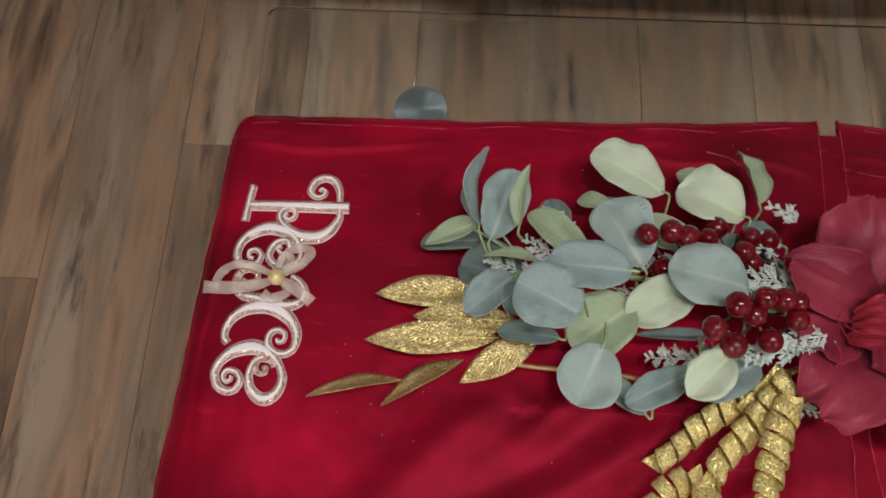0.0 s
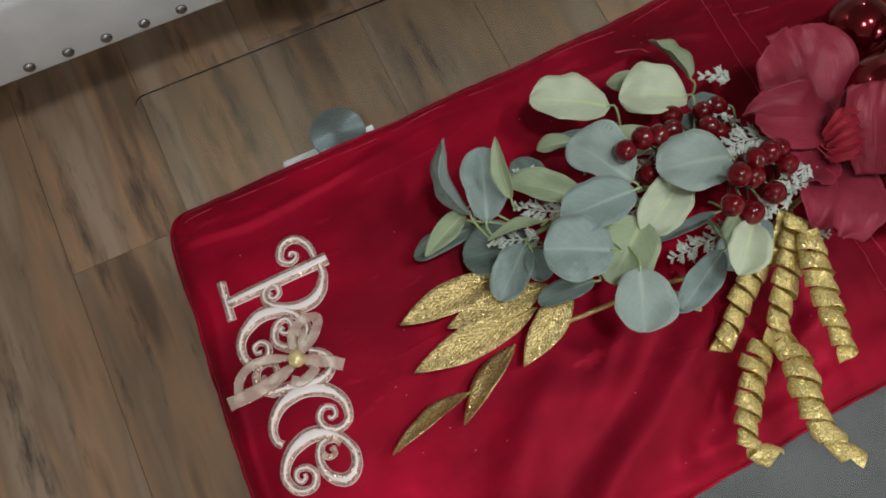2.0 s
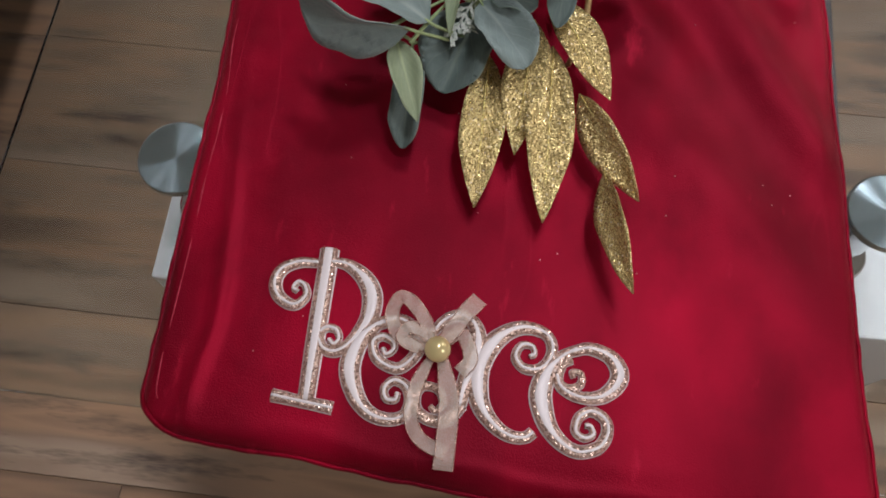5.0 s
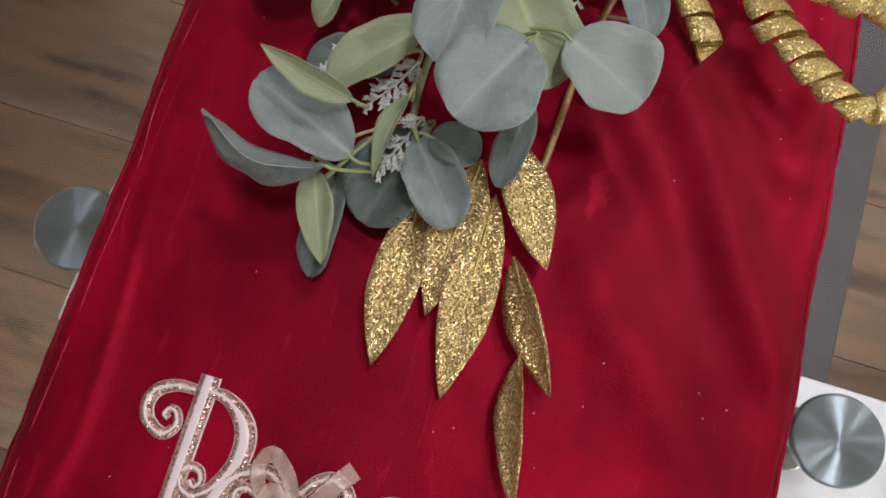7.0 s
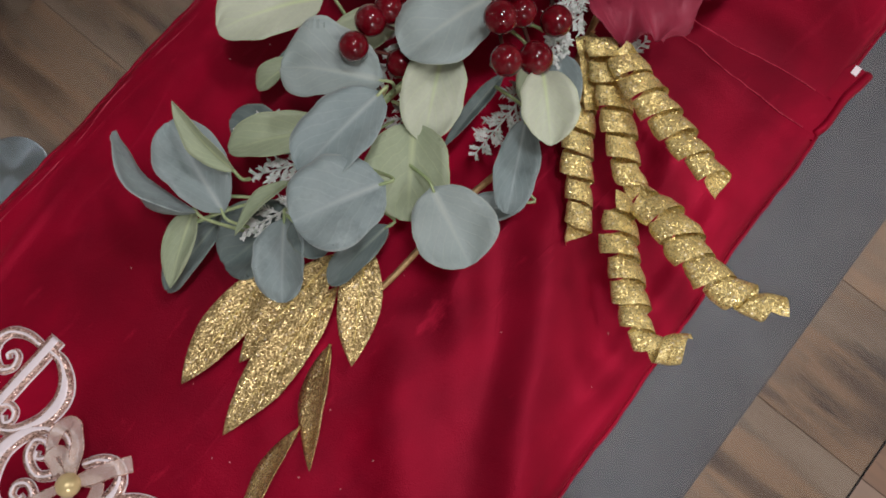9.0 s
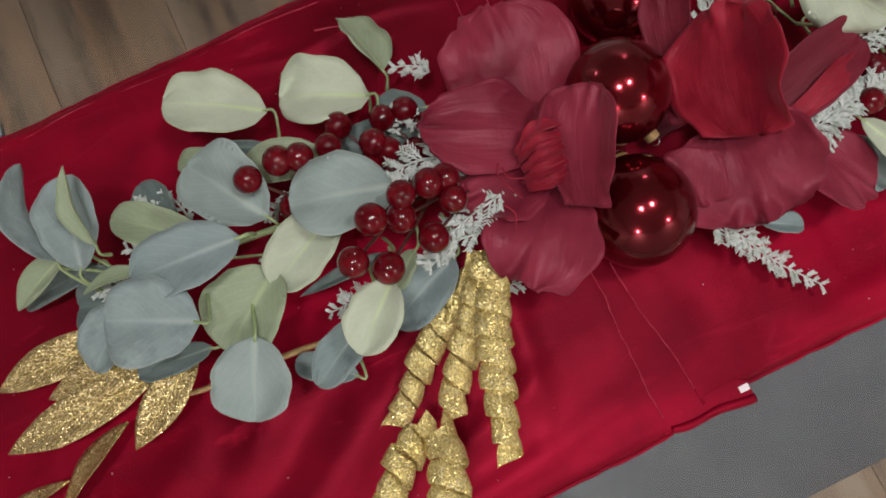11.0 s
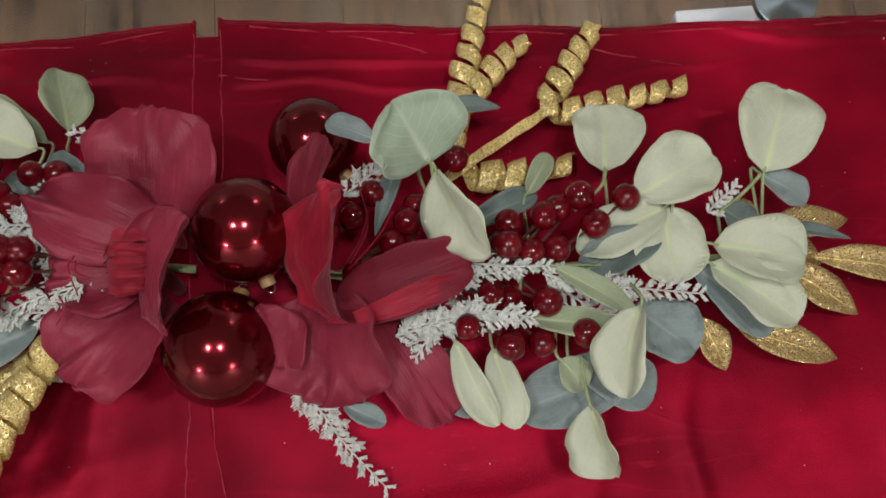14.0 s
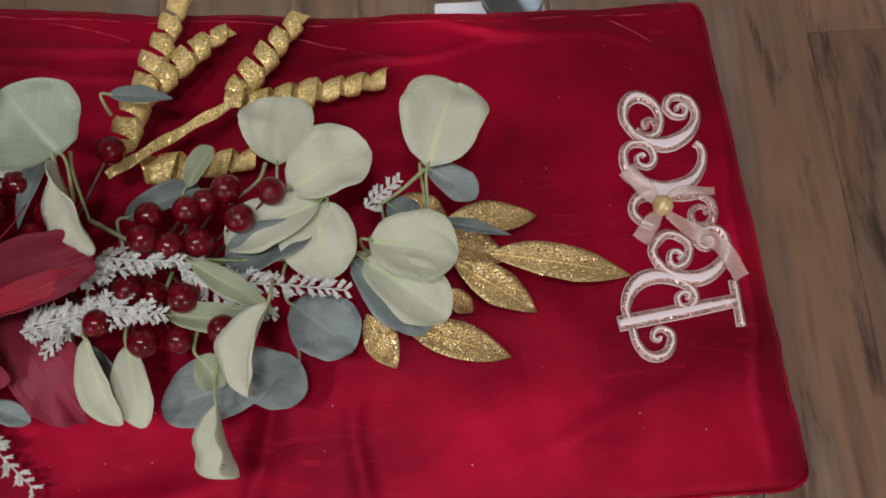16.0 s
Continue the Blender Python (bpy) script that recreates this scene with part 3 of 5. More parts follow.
def velvet_cover(corners, label, droop_left, sag, nx=190, ny=130):
    """corners: near-left, near-right, far-right, far-left on the table."""
    cover = thing("chair_cover", label, "chair cover", "velvet chair covers")
    a, b2, c2, d = [Vector((*q, 0)) for q in corners]
    vs, idx = [], {}
    wx, wy = (b2 - a).length, (d - a).length

    def place(s, t):
        px, py = s * wx, t * wy
        r = 0.006 if (px > wx / 2) == droop_left else 0.03
        qx, qy = min(px, wx - px), min(py, wy - py)
        if qx < r and qy < r:
            ex, ey = r - qx, r - qy
            m_, l_ = max(ex, ey), math.hypot(ex, ey)
            k = m_ / l_ if l_ > 1e-9 else 1
            nxq, nyq = r - ex * k, r - ey * k
            px += (nxq - qx) * (1 if px < wx / 2 else -1)
            py += (nyq - qy) * (1 if py < wy / 2 else -1)
        s2, t2 = px / wx, py / wy
        p = a * (1 - s2) * (1 - t2) + b2 * s2 * (1 - t2) + c2 * s2 * t2 + d * (1 - s2) * t2
        p.y -= sag * math.sin(math.pi * s2) ** 1.0 * t2 ** 3
        if not droop_left:
            p.x -= 0.014 * math.exp(-((p.y - 0.365) / 0.06) ** 2) * (1 - s2) ** 8
        edge = min(px, wx - px, py, wy - py)
        p.x += 0.003 * noise.noise((p.x * 14, p.y * 14, 9.0)) * (1 if edge < 0.02 else 0)
        p.y += 0.003 * noise.noise((p.x * 12, p.y * 12, 19.0)) * (1 if edge < 0.02 else 0)
        return p, edge

    top_z = 0.458
    ease = lambda i, n: 0.5 - 0.5 * math.cos(math.pi * i / n) * (0.25) - 0.5 * (1 - 2 * i / n) * 0.75
    for j in range(ny + 1):
        for i in range(nx + 1):
            p, edge = place(ease(i, nx), ease(j, ny))
            k = max(0.0, 1 - edge / 0.009)
            at_seam = min(ease(i, nx), 1 - ease(i, nx)) * wx < edge + 1e-6 and (i > nx / 2) == droop_left
            z = top_z + cloth_height(p.x, p.y) * min(1, edge / 0.02) - (0.0005 if at_seam else 0.007) * k * k
            over = (GX0 - p.x) if droop_left else (p.x - GX1)
            if over > 0:
                z -= 7.0 * over * over
            idx[i, j] = len(vs)
            vs.append(Vector((p.x, p.y, z)))
    fs = [(idx[i, j], idx[i + 1, j], idx[i + 1, j + 1], idx[i, j + 1]) for j in range(ny) for i in range(nx)]
    rim = [(i, 0) for i in range(nx)] + [(nx, j) for j in range(ny)] + [(nx - i, ny) for i in range(nx)] + [(0, ny - j) for j in range(ny)]
    low = len(vs)
    for q in rim:
        v = vs[idx[q]]
        mid = Vector((0.5 * (a.x + c2.x), 0.5 * (a.y + c2.y), 0))
        inward = (mid - Vector((v.x, v.y, 0))).normalized() * 0.004
        vs.append(Vector((v.x + inward.x, v.y + inward.y, min(v.z, 0.452) - 0.0045)))
    n = len(rim)
    for k, q in enumerate(rim):
        k2 = (k + 1) % n
        fs.append((idx[q], low + k, low + k2, idx[rim[k2]]))
    fs.append(tuple(low + k for k in range(n))[::-1])
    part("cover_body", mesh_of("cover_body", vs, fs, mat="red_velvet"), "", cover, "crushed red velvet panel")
    seam = 1 - 0.0018 / wx if droop_left else 0.0018 / wx
    far = [(0.03 + 0.94 * k / 150, 1 - (0.011 + 0.004 * noise.noise((k * 0.05, seam, 2))) / wy) for k in range(151)]
    for run in (far, [(seam, 0.03 + 0.94 * k / 110) for k in range(111)]):
        line = []
        for a0, b0 in run:
            p, edge = place(a0, b0)
            lift = 0.0009 * noise.noise((p.x * 38, p.y * 38, 5.0)) - 0.0002
            p.x += 0.0022 * noise.noise((p.x * 20, p.y * 24, 15.0)) + 0.0012 * noise.noise((p.x * 30, p.y * 95, 3.0))
            rise = -0.0002 if run is far else 0.0003
            line.append(Vector((p.x, p.y, top_z + rise + lift + cloth_height(p.x, p.y) * min(1, edge / 0.02))))
        part("hem_crease", mesh_of("hem_crease", *tube(line, 0.0006 if run is far else 0.00045, sides=5, smooth_path=False), mat="velvet_crease"), "", cover, "pale worn crease along the hem")
    hem = rim[nx + ny:] + rim[:nx + 1] if droop_left else rim[:2 * nx + ny + 1]
    pts = [vs[idx[q]] + Vector((0, 0, 0.001)) for q in hem]
    part("hem_piping", mesh_of("hem_piping", *tube([p + Vector((0.0012 * noise.noise(p * 60), 0.0012 * noise.noise(p * 70), -0.0008)) for p in pts], 0.0019, sides=5, smooth_path=False), mat="red_velvet"), "", cover, "rolled red velvet hem")
    return cover


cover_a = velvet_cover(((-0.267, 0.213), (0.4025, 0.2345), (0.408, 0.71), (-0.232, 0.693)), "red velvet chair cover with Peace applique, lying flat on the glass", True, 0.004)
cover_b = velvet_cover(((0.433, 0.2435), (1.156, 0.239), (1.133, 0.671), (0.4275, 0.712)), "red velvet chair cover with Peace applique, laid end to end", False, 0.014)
flap = [Vector((x, y, 0.4577)) for x, y in ((0.397, 0.236), (0.474, 0.2325), (0.474, 0.246), (0.442, 0.262), (0.436, 0.692), (0.397, 0.692))]
bm = bmesh.new()
bm.faces.new([bm.verts.new(v) for v in flap])
ext = bmesh.ops.extrude_face_region(bm, geom=bm.faces[:])
bmesh.ops.translate(bm, verts=[v for v in ext["geom"] if isinstance(v, bmesh.types.BMVert)], vec=(0, 0, -0.0045))
under = part("under_flap", bm, "red_velvet", cover_b, "flap of red velvet between the two covers")
roll = [Vector((x, y + 0.0012 * math.sin(x * 300), 0.4562 + 0.0008 * math.sin(x * 170))) for x, y in ((0.403, 0.2365), (0.415, 0.236), (0.43, 0.2355), (0.445, 0.2345), (0.46, 0.2335), (0.474, 0.2325))]
part("flap_hem", mesh_of("flap_hem", *tube(roll, 0.0036, 0.0042, 8, 4), mat="red_velvet"), "", under, "rolled velvet hem")
part("care_label", box(0.465, 0.4735, 0.2392, 0.2445, 0.4578, 0.4585), "white_satin", under, "small white sewn-in label")


def sweep(pts, widths, height, base_z, per=7):
    """A flattened rounded bead along a curve, as appliqué letters are made."""
    path = spline([(x, y, 0) for x, y in pts], per)
    wpath = spline([(w, 0, 0) for w in widths], per)
    n = len(path)
    prof = ((-1.0, 0.0), (-0.92, 0.55), (-0.55, 0.92), (0.0, 1.0), (0.55, 0.92), (0.92, 0.55), (1.0, 0.0))
    vs, fs, m_ = [], [], len(prof)
    for i, q in enumerate(path):
        t = (path[min(i + 1, n - 1)] - path[max(i - 1, 0)]).normalized()
        s = Vector((-t.y, t.x, 0))
        w = max(wpath[min(i, len(wpath) - 1)].x, 1.0)
        for u, h in prof:
            v = q + s * (u * w)
            vs.append(Vector((v.x, v.y, base_z + h * height * min(1, 0.45 + w / 9))))
    for i in range(n - 1):
        for k in range(m_ - 1):
            fs.append((i * m_ + k, (i + 1) * m_ + k, (i + 1) * m_ + k + 1, i * m_ + k + 1))
    fs.append(tuple(range(m_)))
    fs.append(tuple((n - 1) * m_ + k for k in range(m_))[::-1])
    return vs, fs


def applique(cover, origin, turn, size, bow_bands, pearl_at):
    """The word Peace in curling letters, with an organza bow and a pearl."""
    beads = {}

    def stroke(letter, pts, widths):
        beads.setdefault(letter, []).append((pts, widths))

    stroke("letter_p", [(-57, 115), (-59, 95), (-61, 74)], (4.6, 4.2, 4.6))
    stroke("letter_p", [(48, 94), (20, 93.5), (-15, 93), (-58, 92)], (7, 7, 6.8, 6))
    stroke("letter_p", [(15, 111), (17, 114), (21.5, 111.5), (19.5, 106.5), (12, 104.5), (5, 111.5), (10, 123), (20, 127.5), (30, 124), (36, 113), (37, 100)], (2, 2, 2.2, 2.6, 3.2, 4, 4.6, 4.8, 4.6, 4, 3.4))
    stroke("letter_p", [(38.5, 92), (38, 80), (30, 67), (18, 59.5), (3, 59), (-9, 64), (-19, 71), (-24, 79), (-22, 87), (-14, 91), (-8.5, 87), (-9, 80), (-15, 77), (-19, 80), (-16, 84)], (3.2, 4.5, 6.4, 7.4, 7, 5.6, 4.6, 4.2, 4, 3.6, 3.2, 2.8, 2.4, 2, 2))
    stroke("letter_e", [(-18, 47), (-22, 44), (-18, 39.5), (-12.5, 41), (-10, 48.5), (-15, 54), (-26, 49), (-30, 34), (-15, 23), (-1, 30), (3, 40), (-3, 53)], (2, 2, 2.3, 2.8, 3.2, 3.6, 4, 4.2, 4.6, 4.6, 4.2, 3.6))
    stroke("letter_e", [(3, 44), (-3, 54), (-14, 63), (-32, 67), (-48, 62), (-60, 52), (-64, 39), (-61, 28), (-52, 24.5), (-42, 27.5), (-38.5, 36), (-44, 42), (-51, 40), (-51, 34), (-46, 33)], (3.6, 5, 6.8, 7.6, 6.6, 5.2, 4.6, 4.2, 4, 3.8, 3.4, 3, 2.6, 2.2, 2))
    stroke("letter_a", [(-4, 15), (6, 8), (11, -2), (6, -12), (-6, -16), (-22, -14), (-36, -10), (-50, -8)], (3.4, 4, 4.4, 5, 6.4, 7, 6, 4.6))
    stroke("letter_a", [(-49, -10), (-60, -1), (-61, 10), (-56, 19), (-47, 21), (-40, 17), (-41, 7), (-49, 3), (-55, 7), (-52, 11)], (4, 4.2, 4.2, 4, 3.6, 3.4, 3, 2.6, 2.2, 2))
    stroke("letter_c", [(-12, -51), (-10, -54), (-5, -52), (-5, -45), (-13, -41.5), (-20, -47), (-20, -57), (-13, -64), (-3, -65.5), (5, -60), (7.5, -47), (3, -35), (-7, -25), (-21, -18.5), (-34, -18), (-48, -22), (-59, -31), (-65, -42), (-65, -52), (-61, -57)], (2, 2, 2.3, 2.8, 3.2, 3.6, 3.8, 4, 4, 4.2, 5, 6, 7.4, 8, 7.8, 6.6, 5.2, 4.4, 4, 4))
    stroke("final_e", [(-23, -81), (-19, -79.5), (-20, -85.5), (-27, -85.5), (-30.5, -78), (-26, -71), (-15, -72.5), (-11, -79)], (2, 2, 2.4, 2.8, 3.2, 3.6, 3.8, 3.2))
    stroke("final_e", [(-22, -69.5), (-30, -73), (-35, -84), (-34, -98), (-26, -108), (-16, -111), (-6, -104), (-2, -90), (-6, -78)], (3, 3.6, 4, 4.8, 6, 6.6, 5.6, 4.6, 3.6))
    stroke("final_e", [(-3, -82), (-10, -72), (-20, -64), (-34, -60), (-46, -62), (-57, -67), (-66, -76), (-70, -87), (-66, -99), (-57, -104.5), (-48, -103), (-43.5, -94), (-48, -86), (-57, -84), (-61, -90), (-58, -95.5), (-53, -93.5), (-53, -90)], (3, 4.6, 6.6, 8, 7.6, 6.4, 5.2, 4.6, 4.4, 4.2, 4, 3.6, 3.4, 3, 2.6, 2.3, 2, 2))
    ca, sa = size * math.cos(radians(turn)), size * math.sin(radians(turn))

    def settle(vs):
        flat = [(origin[0] + (ca * v.x - sa * v.y) / 1000, origin[1] + (sa * v.x + ca * v.y) / 1000, 0.4585 + v.z / 1000) for v in vs]
        return [Vector((x, y, z + max(0.0, cloth_height(x, y)))) for x, y, z in flat]

    for letter, strokes in beads.items():
        back, edge, fill = [], [], []
        for pts, widths in strokes:
            v, f = sweep(pts, [w * 0.97 + 0.1 for w in widths], 2.3, 0.0)
            back.append((settle(v), f))
            v, f = sweep(pts, [w * 0.87 for w in widths], 3.2, 1.3)
            edge.append((settle(v), f))
            if max(widths) > 4.4:
                v, f = sweep(pts, [max(0.3, w * 0.95 - 3.3) for w in widths], 1.3, 3.6)
                fill.append((settle(v), f))
        o = part(letter, mesh_of(letter, *joined(edge), mat="rose_glitter"), "", cover, "rose-gold glitter bead letter")
        part("letter_backing", mesh_of("letter_backing", *joined(back), mat="white_satin"), "", o, "white padded backing")
        if fill:
            part("letter_fill", mesh_of("letter_fill", *joined(fill), mat="white_satin"), "", o, "white satin inlay")

    def band(pts, w, name, parent, label=""):
        path = spline(pts, 6)
        n, vs, fs = len(path), [], []
        for i, q in enumerate(path):
            t = (path[min(i + 1, n - 1)] - path[max(i - 1, 0)])
            t = Vector((t.x, t.y, 0)).normalized()
            s = Vector((-t.y, t.x, 0))
            pinch = min(1.0, 0.45 + 0.12 * i)
            for u in (-1, -0.4, 0.4, 1):
                vs.append(q + s * (u * w * pinch) + Vector((0, 0, 0.9 * math.sin(i * 0.9 + 2 * u))))
        for i in range(n - 1):
            for k in range(3):
                fs.append((i * 4 + k, (i + 1) * 4 + k, (i + 1) * 4 + k + 1, i * 4 + k + 1))
        pieces = [(vs, fs)]
        for e in (0, 3):
            pieces.append(tube([vs[i * 4 + e] for i in range(n)], 0.4, sides=4, smooth_path=False))
        v2, f2 = joined(pieces)
        kinds = [0] * len(fs) + [1] * (len(f2) - len(fs))
        return part(name, mesh_of(name, settle(v2), f2, mats=("organza", "rose_glitter"), face_mats=kinds), "", parent, label)

    bow = None
    for name, w, pts in bow_bands:
        o = band(pts, w, name, bow or cover, "" if bow else "sheer champagne organza ribbon bow")
        bow = bow or o
    bm = bmesh.new()
    bmesh.ops.create_uvsphere(bm, u_segments=20, v_segments=12, radius=0.0088)
    c0 = settle([Vector((*pearl_at, 13.0))])[0]
    bmesh.ops.translate(bm, verts=bm.verts, vec=c0)
    part("pearl", bm, "pearl", bow, "round pale gold pearl", smooth=True)


BOW_A = (("bow", 5.6, [(-15, 10, 10), (-2, 1, 13), (10, -6, 13), (21, -14, 11)]),
         ("loop", 4.4, [(-15, 12, 10), (2, 21, 13), (13, 31, 14), (15, 39, 13), (4, 43, 11), (-10, 36, 9), (-14, 18, 8)]),
         ("loop", 4.0, [(-17, 10, 10), (-8, 18, 12), (-4, 30, 12), (-12, 34, 11), (-17, 22, 9)]),
         ("tail", 4.2, [(-20, 13, 10), (-43, 21, 12), (-62, 22, 10), (-75, 14, 8), (-82, -3, 6)]),
         ("tail", 6.2, [(-19, 7, 10), (-49, -1, 11), (-76, -2, 8), (-92, -2, 5)]),
         ("tail", 4.6, [(-14, 8, 9), (-4, -4, 11), (-20, -12, 11), (-30, -6, 9)]))
BOW_B = (("bow", 8.0, [(-10, -2, 11), (3, -24, 13), (12, -39, 11)]),
         ("loop", 7.4, [(-9, 4, 11), (3, 15, 13), (15, 27, 11)]),
         ("tail", 7.0, [(-15, 8, 11), (-32, 26, 12), (-55, 46, 11), (-66, 74, 7)]),
         ("tail", 3.6, [(-15, -5, 10), (-33, -11, 12), (-63, -6, 9)]))
applique(cover_a, (-0.145, 0.49), 0, 1.0, BOW_A, (-17, 10))
applique(cover_b, (1.0497, 0.4718), -174.2, 0.948, BOW_B, (-12, 0))

def pressed_crease(cover, pts):
    """A thin raised fold line, its ridge highlight painted in paler red."""
    path = spline([(x, y, 0) for x, y in pts], 14)
    line = [Vector((q.x, q.y + 0.0015 * noise.noise(q * 40), 0.4577 + cloth_height(q.x, q.y) + 0.001 * noise.noise(q * 60))) for q in path]
    part("crease", mesh_of("crease", *tube(line, 0.0011, 0.0005, 5, smooth_path=False), mat="velvet_crease"), "", cover, "pressed crease in the pile, ridge highlight painted pale")


pressed_crease(cover_b, [(0.457, 0.700), (0.514, 0.690), (0.572, 0.677), (0.616, 0.659)])
pressed_crease(cover_b, [(0.757, 0.655), (0.796, 0.642), (0.844, 0.629)])
pressed_crease(cover_b, [(1.026, 0.663), (1.057, 0.649), (1.080, 0.630)])
pressed_crease(cover_b, [(0.429, 0.652), (0.458, 0.646), (0.486, 0.641)])
pressed_crease(cover_a, [(0.284, 0.667), (0.307, 0.659), (0.324, 0.645)])

def specks(cover, x0, x1, y0, y1, count, seed):
    """Stray glitter shed on the pile."""
    rnd, pieces = random.Random(seed), []
    for _ in range(count):
        x, y, r = rnd.uniform(x0, x1), rnd.uniform(y0, y1), rnd.uniform(0.0003, 0.0007)
        z = 0.4592 + cloth_height(x, y)
        a = rnd.uniform(0, 3)
        q = [Vector((x + r * math.cos(a + k * 1.571), y + r * math.sin(a + k * 1.571), z + 0.0002 * (k % 2))) for k in range(4)]
        pieces.append((q + [v - Vector((0, 0, 0.0004)) for v in q], [(0, 1, 2, 3), (7, 6, 5, 4), (0, 4, 5, 1), (1, 5, 6, 2), (2, 6, 7, 3), (3, 7, 4, 0)]))
    tagged(part("glitter_specks", mesh_of("glitter_specks", *joined(pieces), smooth=False, mat="rose_glitter"), "", cover, "stray specks of glitter"), kind="stuff")


specks(cover_a, -0.2, 0.4, 0.25, 0.68, 45, 3)
specks(cover_b, 0.45, 1.1, 0.26, 0.66, 50, 4)

# ---- red cover hanging over the bench ----
def drape():
    """A tongue of velvet that hangs down the front and lies back over the seat."""
    vs, fs, nu, nv = [], [], 16, 26
    for back in (0, 1):
        for j in range(nv + 1):
            run = j / nv * 0.62
            for i in range(nu + 1):
                s = -1 + 2 * i / nu
                hang = max(0.0, 0.264 - run)
                z = BZ + 0.27 - hang + (0.0 if hang else 0.004)
                y = BY - 0.036 + 0.014 * noise.noise((s * 2, run * 6, 2)) + max(0.0, run - 0.264)
                if back:
                    y, z = (y + 0.022, z) if hang else (y, z - 0.008)
                half = 0.08 + 0.12 * run
                if run < 0.1:
                    half *= 0.45 + 0.55 * math.sqrt(1 - ((0.1 - run) / 0.1) ** 2)
                x = 0.092 - 0.16 * run + half * s
                vs.append(Vector((x, y + 0.012 * s * s - 0.008 * math.cos(s * 4), z)))
    m_, n = nu + 1, (nu + 1) * (nv + 1)
    for j in range(nv):
        for i in range(nu):
            q = (j * m_ + i, j * m_ + i + 1, (j + 1) * m_ + i + 1, (j + 1) * m_ + i)
            fs += [q, tuple(k + n for k in q[::-1])]
    rim = list(range(nu)) + [j * m_ + nu for j in range(nv)] + [nv * m_ + nu - i for i in range(nu)] + [(nv - j) * m_ for j in range(nv)]
    for k, q in enumerate(rim):
        r2 = rim[(k + 1) % len(rim)]
        fs.append((q, q + n, r2 + n, r2))
    drape_thing = thing("draped_cover", "red velvet cover draped over the front of the white bench", "chair cover")
    part("cover_body", mesh_of("cover_body", vs, fs, mat="red_velvet"), "", drape_thing)
    edge = [vs[q] for q in rim] + [vs[rim[0]]]
    part("hem_piping", mesh_of("hem_piping", *tube(edge, 0.0035, sides=6, smooth_path=False), mat="red_velvet"), "", drape_thing, "rolled red velvet hem")


drape()

# ---- floral sprays ----
spray_a = thing("floral_spray", "artificial eucalyptus spray with berries, gold leaves and a burgundy magnolia", "floral spray", "floral sprays")
spray_b = thing("floral_spray", "artificial eucalyptus spray with frosted ferns, gold curls and a burgundy magnolia", "floral spray", "floral sprays")
SPINE = {spray_a: spline([(0.42, 0.465, 0.495), (0.33, 0.475, 0.51), (0.22, 0.50, 0.51), (0.12, 0.51, 0.50), (0.06, 0.50, 0.49)], 12),
         spray_b: spline([(0.49, 0.46, 0.495), (0.58, 0.44, 0.51), (0.68, 0.44, 0.515), (0.78, 0.44, 0.51), (0.87, 0.44, 0.5)], 12)}
for s, path in SPINE.items():
    part("main_stem", mesh_of("main_stem", *tube(path, 0.0035, 0.0022, 7, smooth_path=False), mat="stem_green"), "", s)


def blade(base, tip, width, cup, bend, twist, profile, nu=12, nv=6, thick=0.0005, ruffle=0.0, seed=0.0, crease=0.0, fold=0.0):
    """A thin solid leaf or petal from base to tip, curved along its length and across."""
    a, t = Vector(base), Vector(tip)
    ax = t - a
    ln = ax.length
    side = ax.cross(Vector((0, 0, 1))).normalized()
    side = Matrix.Rotation(radians(twist), 3, ax) @ side
    nrm = side.cross(ax).normalized()
    if nrm.z < 0:
        nrm = -nrm
    top_v, low_v, uvs = [], [], []
    for i in range(nu + 1):
        u = 1 - (1 - i / nu) ** 1.5 if profile is euc_round else i / nu
        hw = 0.5 * width * profile(u)
        calm = min(1.0, 1.4 * profile(u))
        for k in range(nv + 1):
            v = -1 + 2 * k / nv
            rf = ruffle * width * noise.noise((u * 3.1 + seed, v * 2.2, seed * 1.7)) * (0.3 + abs(v)) * (0.3 + u)
            edge_w = 1 + (0.15 * noise.noise((u * 2.5 + seed, v * 0.7, seed)) + 0.07 * noise.noise((u * 6.5 + seed, 3.0 if v > 0 else -3.0, seed))) * abs(v) ** 3
            cr = crease * width * (math.sin(v * 7 + 5 * noise.noise((u * 2, v * 1.5, seed))) * 0.5 + noise.noise((u * 5 + seed, v * 6, 3.0))) * (0.25 + 0.75 * u)
            p = a + ax * u + side * (v * hw * edge_w) + nrm * (cup * hw * (v * v - 0.15) + fold * hw * (math.sqrt(v * v + 0.01) - 0.1) + bend * ln * math.sin(math.pi * u) + (rf + cr) * calm)
            top_v.append(p)
            low_v.append(p - nrm * thick)
            uvs.append((u, 0.5 + 0.5 * v))
    n = len(top_v)
    m_ = nv + 1
    fs = []
    for i in range(nu):
        for k in range(nv):
            q = (i * m_ + k, i * m_ + k + 1, (i + 1) * m_ + k + 1, (i + 1) * m_ + k)
            fs.append(q)
            fs.append(tuple(j + n for j in q[::-1]))
    rim = [k for k in range(nv)] + [i * m_ + nv for i in range(nu)] + [nu * m_ + nv - k for k in range(nv)] + [(nu - i) * m_ for i in range(nu)]
    for j, q in enumerate(rim):
        r2 = rim[(j + 1) % len(rim)]
        fs.append((q, q + n, r2 + n, r2))
    return top_v + low_v, fs, uvs + uvs


def euc_round(u):
    if u < 0.6:
        return max(0.05, math.sin(0.5 * math.pi * (u / 0.6) ** 0.72) ** 0.75)
    return max(0.04, 1 - ((u - 0.6) / 0.4) ** 2.35) ** 0.55


